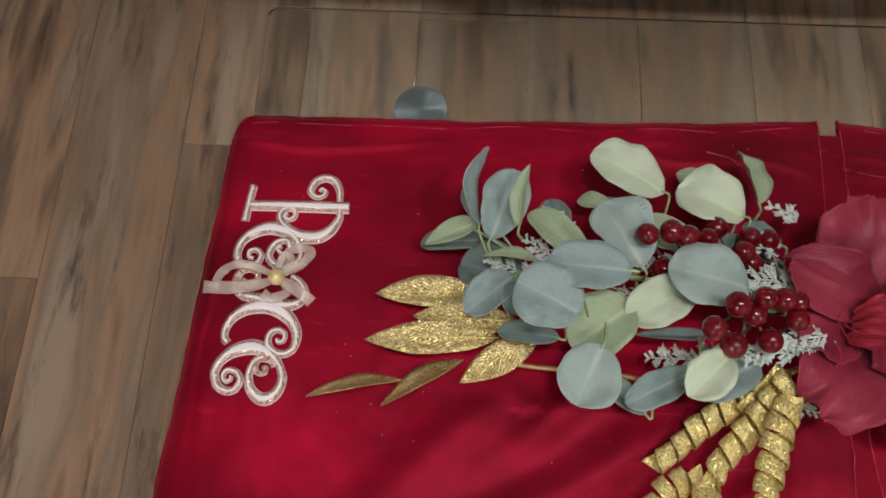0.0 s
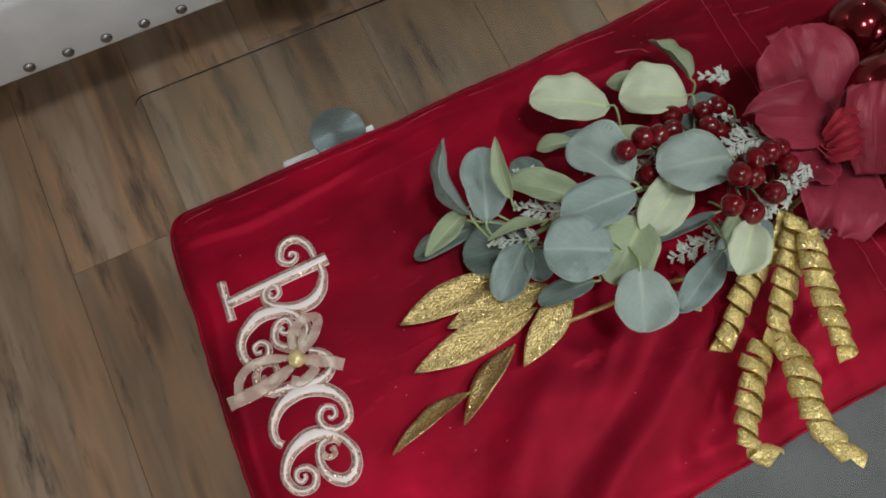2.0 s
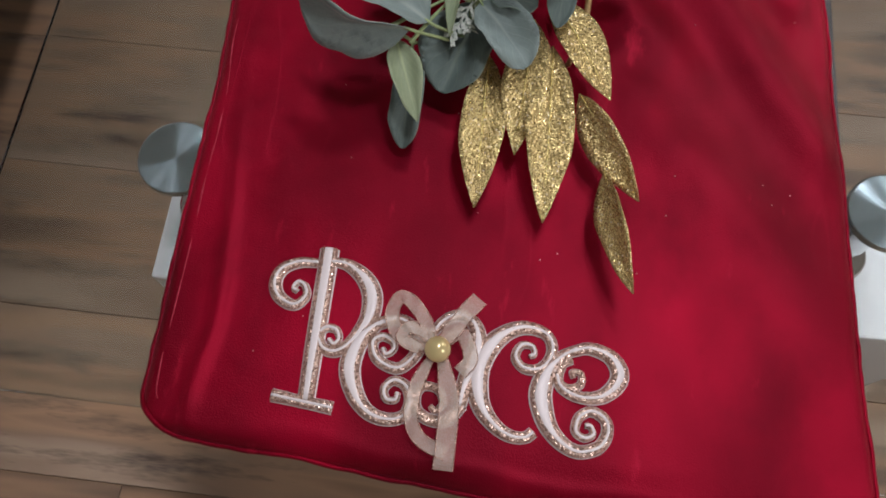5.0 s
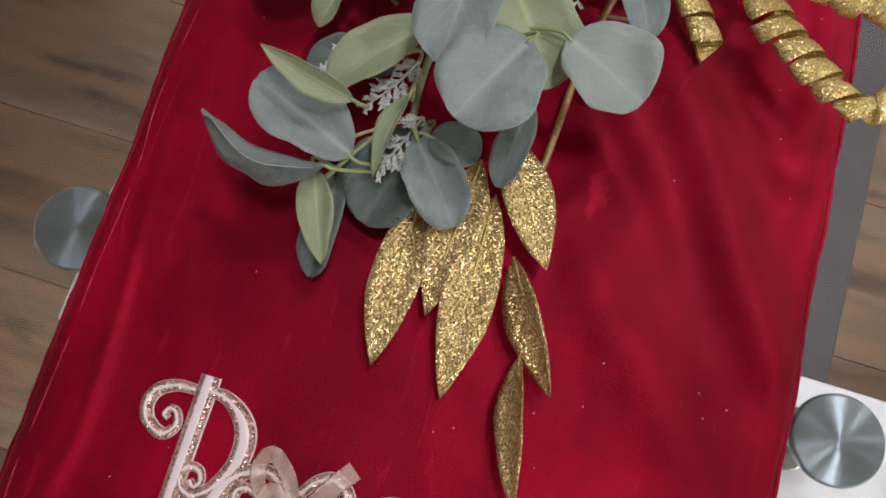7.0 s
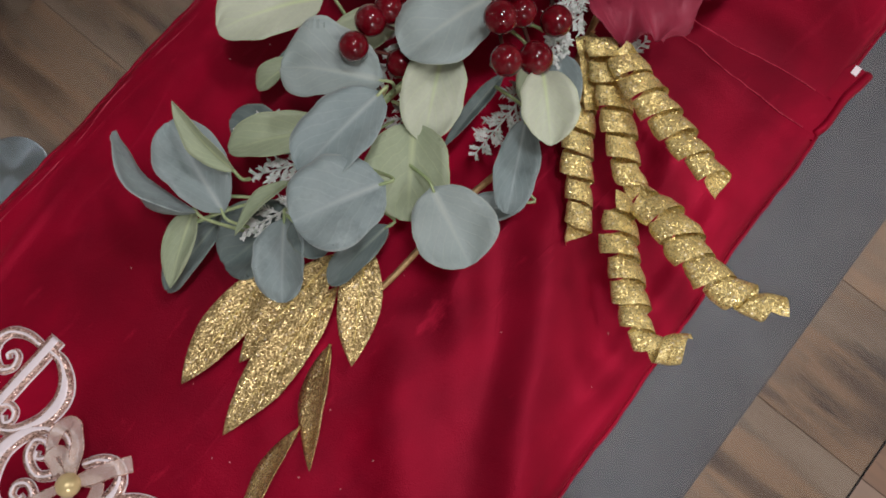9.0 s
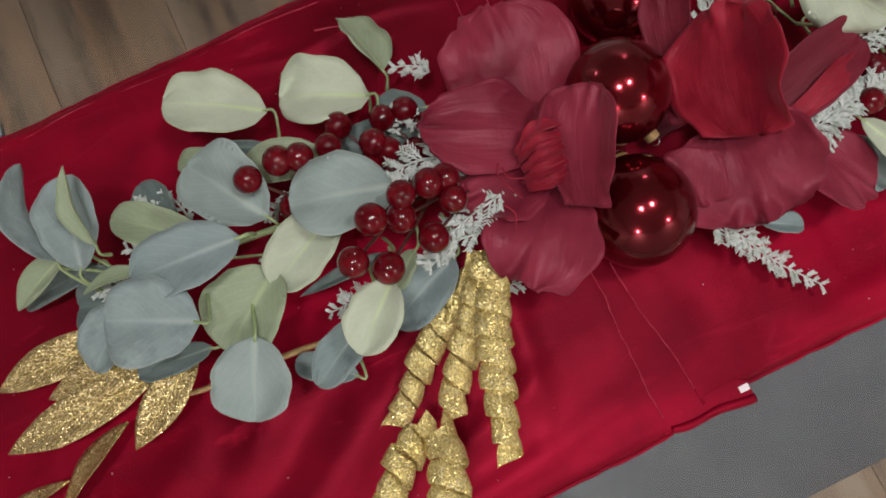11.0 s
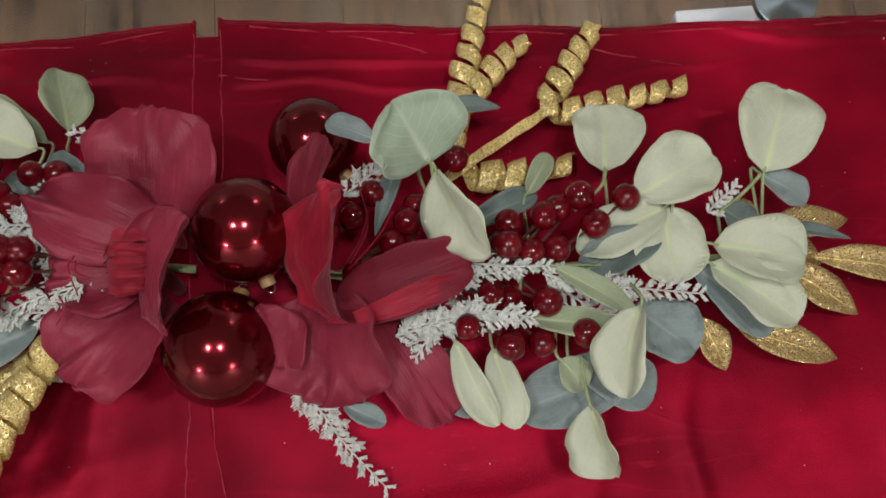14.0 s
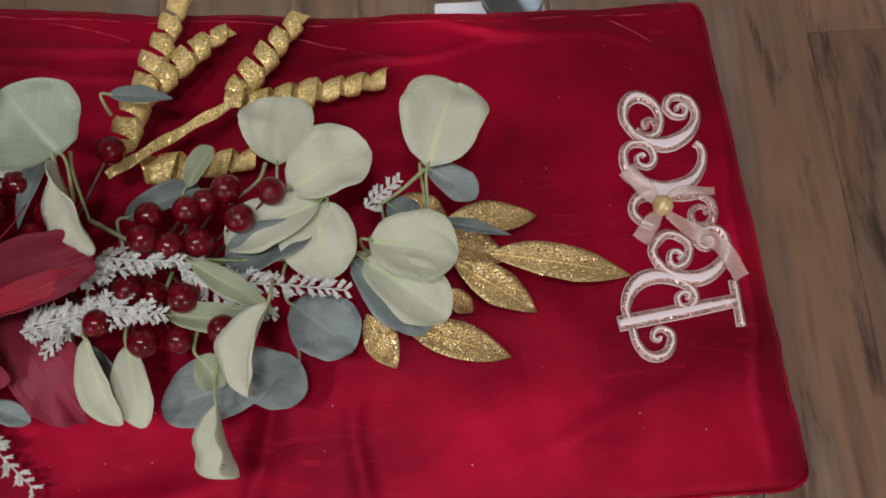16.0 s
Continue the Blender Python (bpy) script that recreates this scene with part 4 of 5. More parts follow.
def euc_slim(u):
    return max(0.03, math.sin(math.pi * u ** 0.8) ** 0.8)


def lance(u):
    return max(0.02, math.sin(math.pi * u ** 0.9) ** 0.85)


COUNT = [0]


def leaf(spray, base, tip, width, tone, cup, bend, twist, slim):
    COUNT[0] += 1
    sd = COUNT[0] * 0.37
    v, f, uv = blade(base, tip, width, cup, bend, twist, euc_slim if slim else euc_round, seed=sd, ruffle=0.16, crease=0.01, fold=0.16 + 0.4 * ((sd * 2.3) % 1), nv=8, nu=18)
    o = part("leaf", mesh_of("leaf", v, f, uv, mat="leaf_" + tone), "", spray)
    b0 = Vector(base)
    away = (b0 - Vector(tip)).normalized()
    goal = min(SPINE[spray], key=lambda q: (q - b0).length)
    mid = b0 + away * 0.012
    mid.z = 0.5 * (b0.z + goal.z) + 0.003
    reach = 0.014 if slim else 0.036
    if (goal - b0).length > reach:
        goal = b0 + (goal - b0).normalized() * reach
        mid = b0.lerp(goal, 0.5) + away * 0.004
        goal.z = min(goal.z, b0.z - 0.008)
    part("leaf_stalk", mesh_of("leaf_stalk", *tube([b0 - away * 0.004, b0 + away * 0.006, 0.5 * (mid + goal), goal], 0.0011, 0.0015, 5, 4), mat="stem_green"), "", o)


def twig(spray, pts):
    part("twig", mesh_of("twig", *tube(pts, 0.0017, 0.001, 6, 6), mat="stem_green"), "", spray, "pale green side twig")


def gold_leaf(spray, base, tip, width, bend, twist=0):
    COUNT[0] += 1
    v, f, uv = blade(base, tip, width, 0.25, bend, twist, lance, 14, 6, seed=COUNT[0] * 0.41, ruffle=0.05)
    o = part("gold_leaf", mesh_of("gold_leaf", v, f, uv, mat="gold_leaf_glitter"), "", spray, "gold glittered pointed leaf")
    p = [Vector(base) + (Vector(tip) - Vector(base)) * k / 6 for k in range(6)]
    for k, q in enumerate(p):
        q.z += bend * (Vector(tip) - Vector(base)).length * math.sin(math.pi * k / 6) + 0.0004 - 0.02 * width
    part("midrib", mesh_of("midrib", *tube(p, 0.0011, 0.0005, 5, 3), mat="gold_glitter"), "", o)


def curl(spray, pts, radius):
    """A glittered ribbon wound into a coil along a curve."""
    path = spline(pts, 64)
    n = len(path)
    length = sum((path[i + 1] - path[i]).length for i in range(n - 1))
    radius *= 1.15 if spray is spray_b else 1.0
    turns = length / (radius * (1.6 if spray is spray_b else 1.35))
    vs, uvs, done = [], [], 0.0
    half = radius * 0.58
    COUNT[0] += 1
    for i, q in enumerate(path):
        t = (path[min(i + 1, n - 1)] - path[max(i - 1, 0)]).normalized()
        s = t.cross(Vector((0, 0, 1))).normalized()
        u = s.cross(t)
        if i:
            done += (q - path[i - 1]).length
        k = done / length
        a = 2 * math.pi * turns * k + COUNT[0]
        rr = radius * (0.72 + 0.28 * math.sin(math.pi * min(1, 0.25 + k * 0.9))) * (1 + 0.3 * noise.noise((k * 7, COUNT[0], 0)))
        c0 = q + rr * (math.cos(a) * s + 0.6 * math.sin(a) * u)
        lean = (t * 0.94 + (math.cos(a) * s + math.sin(a) * u) * 0.12).normalized()
        inward = (q - c0) * 0.08
        for e in (-1, -0.33, 0.33, 1):
            frill = radius * (0.16 if abs(e) == 1 else 0.06)
            crumple = Vector(noise.noise_vector((k * turns * 3.1 + 5 * e, COUNT[0] * 1.3, e)))
            vs.append(c0 + lean * (e * half) + inward * e * e + crumple * frill)
    m_ = 4
    fs = [(i * m_ + k, (i + 1) * m_ + k, (i + 1) * m_ + k + 1, i * m_ + k + 1) for i in range(n - 1) for k in range(m_ - 1)]
    low = min(v.z for v in vs)
    lift = max(0.0, 0.4605 - low)
    vs = [v + Vector((0, 0, lift)) for v in vs]
    back = [v + Vector((0, 0, -0.0004)) for v in vs]
    k0 = len(vs)
    fs2 = [tuple(j + k0 for j in q[::-1]) for q in fs]
    part("curled_ribbon", mesh_of("curled_ribbon", vs + back, fs + fs2, mat="gold_glitter"), "", spray, "coiled gold glitter ribbon")


def ribbon_tail(spray, pts, width):
    path = spline(pts, 6)
    vs, fs, n = [], [], len(path)
    for i, q in enumerate(path):
        t = (path[min(i + 1, n - 1)] - path[max(i - 1, 0)]).normalized()
        s = t.cross(Vector((0, 0, 1))).normalized()
        for e in (-1, 0, 1):
            vs.append(q + s * (e * 0.5 * width) + Vector((0, 0, 0.0015 * math.sin(i * 1.1 + e))))
    back = [v - Vector((0, 0, 0.0005)) for v in vs]
    fs = [(i * 3 + k, (i + 1) * 3 + k, (i + 1) * 3 + k + 1, i * 3 + k + 1) for i in range(n - 1) for k in range(2)]
    fs += [tuple(j + len(vs) for j in q[::-1]) for q in fs]
    part("ribbon_end", mesh_of("ribbon_end", vs + back, fs, mat="gold_glitter"), "", spray, "flat gold glitter ribbon")


bm = bmesh.new()
bmesh.ops.create_uvsphere(bm, u_segments=20, v_segments=14, radius=0.0108)
me_berry = shared(bm, "berry_red")
me_berry.polygons.foreach_set("use_smooth", [True] * len(me_berry.polygons))


def berry(spray, at):
    o = part("berry", me_berry, "", spray)
    o.location = at
    COUNT[0] += 1
    r = 0.94 + 0.12 * ((COUNT[0] * 0.618) % 1)
    o.scale = (r, r, r)
    o.rotation_euler = (COUNT[0], COUNT[0] * 1.7, 0)
    q = Vector(at)
    out = 1 if spray is spray_b else -1
    goal = min(SPINE[spray], key=lambda p: (p - q - Vector((-0.05 * out, 0, 0))).length)
    mid = q.lerp(goal, 0.45) + Vector((0, 0, -0.004))
    part("berry_stem", mesh_of("berry_stem", *tube([q, mid, goal], 0.0012, 0.0016, 5, 5), mat="stem_brown"), "", spray)


flower_a = part("magnolia_flower", mesh_of("magnolia_flower", *tube([(0.40, 0.455, 0.47), (0.398, 0.458, 0.50), (0.396, 0.46, 0.52)], 0.006, 0.009, 10), mat="petal_dark"), "", spray_a, "open burgundy fabric magnolia")
flower_b = part("magnolia_flower", mesh_of("magnolia_flower", *tube([(0.50, 0.455, 0.47), (0.502, 0.452, 0.50), (0.505, 0.45, 0.52)], 0.006, 0.009, 10), mat="petal_dark"), "", spray_b, "open red and burgundy fabric magnolia")


def petal(flower, base, tip, width, tone, cup, bend, twist, wave=1.0, foot=0.5):
    """A broad rounded fabric petal with soft folds and a waving rim."""
    COUNT[0] += 1
    sd = COUNT[0] * 0.53 + 0.31
    a, ax = Vector(base), Vector(tip) - Vector(base)
    ln = ax.length
    side = Matrix.Rotation(radians(twist), 3, ax) @ ax.cross(Vector((0, 0, 1))).normalized()
    nrm = side.cross(ax).normalized()
    nrm = -nrm if nrm.z < 0 else nrm
    nu, nv, mid = 26, 24, 0.6
    top_v, uvs = [], []
    for i in range(nu + 1):
        u = math.sin(0.5 * math.pi * (i / nu)) ** 1.15
        if u < mid:
            k = u / mid
            hw = foot + (1 - foot) * (k * k * (3 - 2 * k)) ** 0.7
            if foot > 0.6:
                hw *= 0.35 + 0.65 * math.sqrt(1 - max(0.0, 1 - k / 0.45) ** 2)
        else:
            hw = max(0.03, 1 - ((u - mid) / (1 - mid)) ** 2.6) ** 0.5
        for j in range(nv + 1):
            v = -1 + 2 * j / nv
            ang = math.atan2(v * hw, u - 0.45)
            rim = 1 + 0.09 * wave * noise.noise((math.cos(ang) * 1.7 + sd, math.sin(ang) * 1.7, sd)) * max(abs(v) ** 2, u ** 3)
            rim += 0.05 * wave * noise.noise((ang * 6 + sd, 7.0, sd)) * max(abs(v) ** 4, u ** 6)
            half = 0.5 * width * hw * rim
            soft = 0.11 * width * noise.noise((u * 1.5 + sd, v * 1.2, sd * 1.7)) * (0.25 + u)
            pleat = 0.009 * wave * width * math.sin(v * 6.5 + sd * 9 + 2.5 * noise.noise((u * 1.5, v, sd))) * (0.3 + 0.7 * u)
            lip = 0.13 * wave * width * noise.noise((ang * 2.4 + sd, 2.0, sd)) * max(abs(v) ** 3, u ** 5)
            p = a + ax * (u * (1 + 0.35 * (rim - 1))) + side * (v * half) + nrm * (cup * half * v * v + bend * ln * math.sin(math.pi * u) + soft + pleat + lip + 0.012 * width * noise.noise((u * 7 + sd, v * 6, 4.0)))
            top_v.append(p)
            uvs.append((u, 0.5 + 0.5 * v))
    n, m_ = len(top_v), nv + 1
    low_v = [p - nrm * 0.0006 for p in top_v]
    fs = []
    for i in range(nu):
        for j in range(nv):
            q = (i * m_ + j, i * m_ + j + 1, (i + 1) * m_ + j + 1, (i + 1) * m_ + j)
            fs += [q, tuple(k + n for k in q[::-1])]
    edge = list(range(nv)) + [i * m_ + nv for i in range(nu)] + [nu * m_ + nv - j for j in range(nv)] + [(nu - i) * m_ for i in range(nu)]
    for k, q in enumerate(edge):
        r2 = edge[(k + 1) % len(edge)]
        fs.append((q, q + n, r2 + n, r2))
    back = "petal_mauve" if tone == "red" else "petal_" + tone
    faces = [k % 2 if k < 2 * nu * nv else 0 for k in range(len(fs))]
    part("petal", mesh_of("petal", top_v + low_v, fs, uvs + uvs, mats=("petal_" + tone, back), face_mats=faces), "", flower)


def stamen(flower, pts):
    part("stamen", mesh_of("stamen", *tube(pts, 0.0008, 0.0005, 5, 5), mat="petal_red"), "", flower, "thin red stamen thread")


def fern(spray, pts, width):
    """A frosted sprig: a stem with feathered barbs to both sides."""
    path = spline(pts, 10)
    n = len(path)
    pieces = [tube(path, 0.0011, 0.0006, 5, smooth_path=False)]
    COUNT[0] += 1
    rnd = random.Random(COUNT[0])
    length = sum((path[i + 1] - path[i]).length for i in range(n - 1))
    steps = max(6, int(length / 0.0056))
    for k in range(0, steps + 1):
        for sg in (-1, 1):
            f = min(1.0, max(0.0, (k + rnd.uniform(-0.4, 0.4)) / steps)) * (n - 1)
            i = min(int(f), n - 2)
            q = path[i].lerp(path[i + 1], f - i)
            t = (path[i + 1] - path[i]).normalized()
            s = t.cross(Vector((0, 0, 1))).normalized()
            reach = width * 0.62 * (1.0 - 0.55 * (k / steps) ** 2) * rnd.uniform(0.55, 1.2)
            d = (t * rnd.uniform(0.7, 1.25) + s * sg + Vector((0, 0, rnd.uniform(-0.25, 0.35)))).normalized()
            e = q + d * reach
            nn = d.cross(Vector((0, 0, 1))).normalized()
            ww = 0.0008
            vs = [q - nn * ww, q + nn * ww, q.lerp(e, 0.6) + nn * ww * 1.1, e, q.lerp(e, 0.6) - nn * ww * 1.1]
            vs2 = [v - Vector((0, 0, 0.0008)) for v in vs]
            pieces.append((vs + vs2, [(0, 1, 2, 3, 4), (9, 8, 7, 6, 5), (1, 6, 7, 2), (2, 7, 8, 3), (3, 8, 9, 4), (4, 9, 5, 0)]))
            for g in (0.25, 0.42, 0.58, 0.74, 0.88):
                b0 = q.lerp(e, g)
                for sg2 in (-1, 1):
                    e2 = b0 + (d * 1.1 + nn * sg2 + Vector((0, 0, rnd.uniform(-0.3, 0.4)))).normalized() * reach * rnd.uniform(0.22, 0.42)
                    w2 = (e2 - b0).cross(Vector((0, 0, 1))).normalized() * 0.0006
                    m2 = b0.lerp(e2, 0.6)
                    vs = [b0 - w2 * 0.6, b0 + w2 * 0.6, m2 + w2, e2, m2 - w2]
                    vs2 = [v - Vector((0, 0, 0.0007)) for v in vs]
                    pieces.append((vs + vs2, [(0, 1, 2, 3, 4), (9, 8, 7, 6, 5), (1, 6, 7, 2), (2, 7, 8, 3), (3, 8, 9, 4), (4, 9, 5, 0)]))
    part("fern_sprig", mesh_of("fern_sprig", *joined(pieces), smooth=False, mat="frost"), "", spray, "frosted white fern sprig")


part("gold_rod", mesh_of("gold_rod", *tube([(0.36, 0.43, 0.495), (0.257, 0.405, 0.487), (0.17, 0.415, 0.484), (0.088, 0.42, 0.48), (0.06, 0.43, 0.478)], 0.0028, 0.0022, 8), mat="gold_rod"), "", spray_a, "bare gold-painted wire stem")
leaf(spray_a, (0.041, 0.543, 0.530), (0.047, 0.616, 0.549), 0.046, "blue", 0.2, 0.1, -88, 0)
leaf(spray_a, (0.052, 0.531, 0.525), (0.075, 0.595, 0.545), 0.044, "blue", 0.15, 0.08, 0, 0)
leaf(spray_a, (0.077, 0.535, 0.550), (0.084, 0.588, 0.575), 0.017, "green", 0.5, 0.1, -30, 1)
leaf(spray_a, (0.123, 0.527, 0.505), (0.108, 0.583, 0.505), 0.031, "dark", 0.15, 0.08, 0, 0)
leaf(spray_a, (0.127, 0.518, 0.525), (0.117, 0.552, 0.528), 0.011, "green", 0.4, 0.1, 0, 1)
leaf(spray_a, (0.042, 0.553, 0.515), (-0.012, 0.532, 0.500), 0.022, "green", 0.4, 0.08, 0, 1)
leaf(spray_a, (0.053, 0.543, 0.488), (-0.018, 0.543, 0.470), 0.024, "dark", 0.15, 0.08, 0, 0)
leaf(spray_a, (0.092, 0.496, 0.496), (0.024, 0.520, 0.482), 0.052, "dark", 0.15, 0.08, 0, 0)
leaf(spray_a, (0.098, 0.509, 0.530), (0.045, 0.516, 0.520), 0.013, "green", 0.5, 0.1, 20, 1)
leaf(spray_a, (0.076, 0.498, 0.520), (0.031, 0.461, 0.514), 0.038, "blue", 0.15, 0.08, 0, 0)
leaf(spray_a, (0.078, 0.491, 0.524), (0.075, 0.458, 0.524), 0.027, "dark", 0.15, 0.08, 0, 0)
leaf(spray_a, (0.130, 0.448, 0.575), (0.074, 0.475, 0.578), 0.058, "blue", 0.1, 0.05, 0, 0)
leaf(spray_a, (0.175, 0.490, 0.572), (0.100, 0.491, 0.580), 0.046, "blue", 0.12, 0.05, 0, 0)
leaf(spray_a, (0.193, 0.506, 0.535), (0.154, 0.566, 0.540), 0.057, "pale", 0.1, 0.08, 0, 0)
leaf(spray_a, (0.175, 0.579, 0.500), (0.139, 0.587, 0.495), 0.018, "green", 0.15, 0.08, 0, 0)
leaf(spray_a, (0.184, 0.470, 0.534), (0.128, 0.430, 0.526), 0.058, "green", 0.1, 0.08, 0, 0)
leaf(spray_a, (0.153, 0.429, 0.545), (0.129, 0.376, 0.540), 0.056, "pale", 0.08, 0.04, 0, 0)
leaf(spray_a, (0.235, 0.412, 0.535), (0.176, 0.381, 0.525), 0.030, "blue", 0.25, 0.08, 0, 0)
leaf(spray_a, (0.222, 0.592, 0.512), (0.151, 0.632, 0.515), 0.051, "cream", 0.1, 0.08, 0, 0)
leaf(spray_a, (0.299, 0.569, 0.512), (0.234, 0.595, 0.513), 0.055, "cream", 0.35, 0.15, 0, 0)
leaf(spray_a, (0.296, 0.584, 0.490), (0.242, 0.625, 0.490), 0.025, "green", 0.2, 0.08, 0, 0)
leaf(spray_a, (0.318, 0.588, 0.502), (0.303, 0.648, 0.498), 0.042, "green", 0.12, 0.05, 42, 1)
leaf(spray_a, (0.216, 0.569, 0.495), (0.152, 0.594, 0.495), 0.011, "dark", 0.3, 0.05, 0, 1)
leaf(spray_a, (0.249, 0.540, 0.510), (0.187, 0.556, 0.510), 0.034, "green", 0.1, 0.08, 0, 0)
leaf(spray_a, (0.242, 0.491, 0.535), (0.177, 0.456, 0.533), 0.045, "cream", 0.15, 0.08, 0, 0)
leaf(spray_a, (0.285, 0.486, 0.546), (0.212, 0.502, 0.552), 0.060, "pale", 0.1, 0.08, 0, 0)
leaf(spray_a, (0.255, 0.419, 0.570), (0.217, 0.383, 0.573), 0.037, "cream", 0.15, 0.08, 0, 0)
leaf(spray_a, (0.202, 0.378, 0.490), (0.162, 0.408, 0.487), 0.023, "blue", 0.15, 0.08, 0, 0)
leaf(spray_a, (0.305, 0.428, 0.505), (0.241, 0.400, 0.500), 0.044, "blue", 0.1, 0.08, 0, 0)
leaf(spray_a, (0.260, 0.449, 0.515), (0.188, 0.448, 0.510), 0.012, "dark", 0.3, 0.05, 0, 1)
leaf(spray_a, (0.280, 0.442, 0.520), (0.253, 0.422, 0.515), 0.018, "green", 0.15, 0.08, 0, 0)
leaf(spray_a, (0.330, 0.532, 0.492), (0.258, 0.537, 0.490), 0.040, "dark", 0.15, 0.08, 0, 0)
leaf(spray_a, (0.337, 0.545, 0.500), (0.302, 0.566, 0.500), 0.021, "dark", 0.15, 0.08, 0, 0)
leaf(spray_a, (0.147, 0.509, 0.530), (0.087, 0.557, 0.530), 0.031, "green", 0.15, 0.08, 0, 0)
leaf(spray_a, (0.118, 0.439, 0.522), (0.061, 0.443, 0.520), 0.022, "dark", 0.15, 0.08, 0, 0)
leaf(spray_b, (0.608, 0.512, 0.566), (0.586, 0.545, 0.604), 0.073, "sage", 0.1, 0.08, -6, 0)
leaf(spray_b, (0.571, 0.541, 0.545), (0.532, 0.561, 0.540), 0.019, "blue", 0.2, 0.08, 0, 0)
leaf(spray_b, (0.622, 0.579, 0.520), (0.670, 0.575, 0.515), 0.015, "dark", 0.2, 0.05, 0, 1)
leaf(spray_b, (0.612, 0.500, 0.582), (0.642, 0.434, 0.586), 0.054, "cream", 0.2, 0.06, 64, 0)
leaf(spray_b, (0.588, 0.533, 0.535), (0.564, 0.471, 0.530), 0.015, "dark", 0.3, 0.1, 0, 1)
leaf(spray_b, (0.635, 0.478, 0.515), (0.691, 0.499, 0.515), 0.022, "dark", 0.2, 0.08, 0, 0)
leaf(spray_b, (0.683, 0.498, 0.520), (0.703, 0.528, 0.525), 0.017, "green", 0.2, 0.08, 0, 0)
leaf(spray_b, (0.749, 0.517, 0.507), (0.754, 0.573, 0.510), 0.058, "cream", 0.08, 0.08, 0, 0)
leaf(spray_b, (0.761, 0.484, 0.537), (0.823, 0.512, 0.543), 0.052, "cream", 0.12, 0.08, 0, 0)
leaf(spray_b, (0.784, 0.475, 0.535), (0.714, 0.447, 0.530), 0.036, "cream", 0.2, 0.08, 0, 0)
leaf(spray_b, (0.782, 0.478, 0.530), (0.784, 0.417, 0.525), 0.052, "cream", 0.12, 0.08, 0, 0)
leaf(spray_b, (0.779, 0.456, 0.530), (0.714, 0.431, 0.525), 0.034, "dark", 0.15, 0.08, 0, 0)
leaf(spray_b, (0.818, 0.445, 0.527), (0.882, 0.426, 0.532), 0.053, "cream", 0.1, 0.08, 0, 0)
leaf(spray_b, (0.814, 0.431, 0.525), (0.872, 0.383, 0.525), 0.044, "cream", 0.15, 0.08, 0, 0)
leaf(spray_b, (0.804, 0.434, 0.515), (0.857, 0.377, 0.505), 0.038, "blue", 0.15, 0.08, 0, 0)
leaf(spray_b, (0.756, 0.407, 0.500), (0.801, 0.369, 0.498), 0.048, "blue", 0.1, 0.08, 0, 0)
leaf(spray_b, (0.866, 0.499, 0.530), (0.891, 0.565, 0.535), 0.065, "cream", 0.1, 0.08, 0, 0)
leaf(spray_b, (0.865, 0.502, 0.520), (0.902, 0.477, 0.515), 0.026, "blue", 0.15, 0.08, 0, 0)
leaf(spray_b, (0.748, 0.398, 0.555), (0.731, 0.336, 0.545), 0.042, "cream", 0.2, 0.1, 42, 0)
leaf(spray_b, (0.708, 0.334, 0.536), (0.721, 0.284, 0.532), 0.043, "cream", 0.2, 0.05, 55, 0)
leaf(spray_b, (0.754, 0.362, 0.500), (0.658, 0.335, 0.495), 0.047, "blue", 0.1, 0.08, 0, 0)
leaf(spray_b, (0.707, 0.368, 0.505), (0.764, 0.339, 0.500), 0.041, "blue", 0.1, 0.08, 0, 0)
leaf(spray_b, (0.617, 0.387, 0.535), (0.642, 0.325, 0.530), 0.023, "cream", 0.35, 0.1, 20, 0)
leaf(spray_b, (0.644, 0.380, 0.530), (0.656, 0.322, 0.527), 0.026, "cream", 0.2, 0.08, 0, 0)
leaf(spray_b, (0.601, 0.385, 0.510), (0.631, 0.335, 0.500), 0.035, "blue", 0.15, 0.08, 0, 0)
leaf(spray_b, (0.672, 0.400, 0.530), (0.737, 0.387, 0.530), 0.022, "green", 0.2, 0.08, 0, 0)
leaf(spray_b, (0.693, 0.433, 0.545), (0.753, 0.390, 0.540), 0.018, "green", 0.3, 0.1, 0, 1)
leaf(spray_b, (0.530, 0.352, 0.495), (0.561, 0.335, 0.490), 0.017, "blue", 0.15, 0.08, 0, 0)
leaf(spray_b, (0.866, 0.456, 0.530), (0.924, 0.442, 0.525), 0.010, "dark", 0.3, 0.05, 0, 1)
leaf(spray_b, (0.693, 0.369, 0.525), (0.709, 0.347, 0.520), 0.024, "green", 0.2, 0.08, 0, 0)
leaf(spray_b, (0.833, 0.475, 0.520), (0.854, 0.458, 0.515), 0.025, "dark", 0.2, 0.08, 0, 0)
twig(spray_a, [(0.100, 0.557, 0.522), (0.113, 0.541, 0.522), (0.127, 0.522, 0.522)])
twig(spray_a, [(0.048, 0.557, 0.522), (0.062, 0.539, 0.522), (0.076, 0.520, 0.522)])
twig(spray_a, [(0.036, 0.542, 0.522), (0.054, 0.532, 0.522), (0.073, 0.520, 0.522)])
twig(spray_a, [(0.178, 0.460, 0.522), (0.169, 0.447, 0.522), (0.159, 0.430, 0.522)])
twig(spray_a, [(0.125, 0.523, 0.522), (0.142, 0.500, 0.522), (0.179, 0.485, 0.522)])
twig(spray_b, [(0.599, 0.529, 0.530), (0.602, 0.511, 0.530), (0.615, 0.474, 0.530)])
twig(spray_b, [(0.744, 0.510, 0.530), (0.738, 0.496, 0.530), (0.716, 0.479, 0.530)])
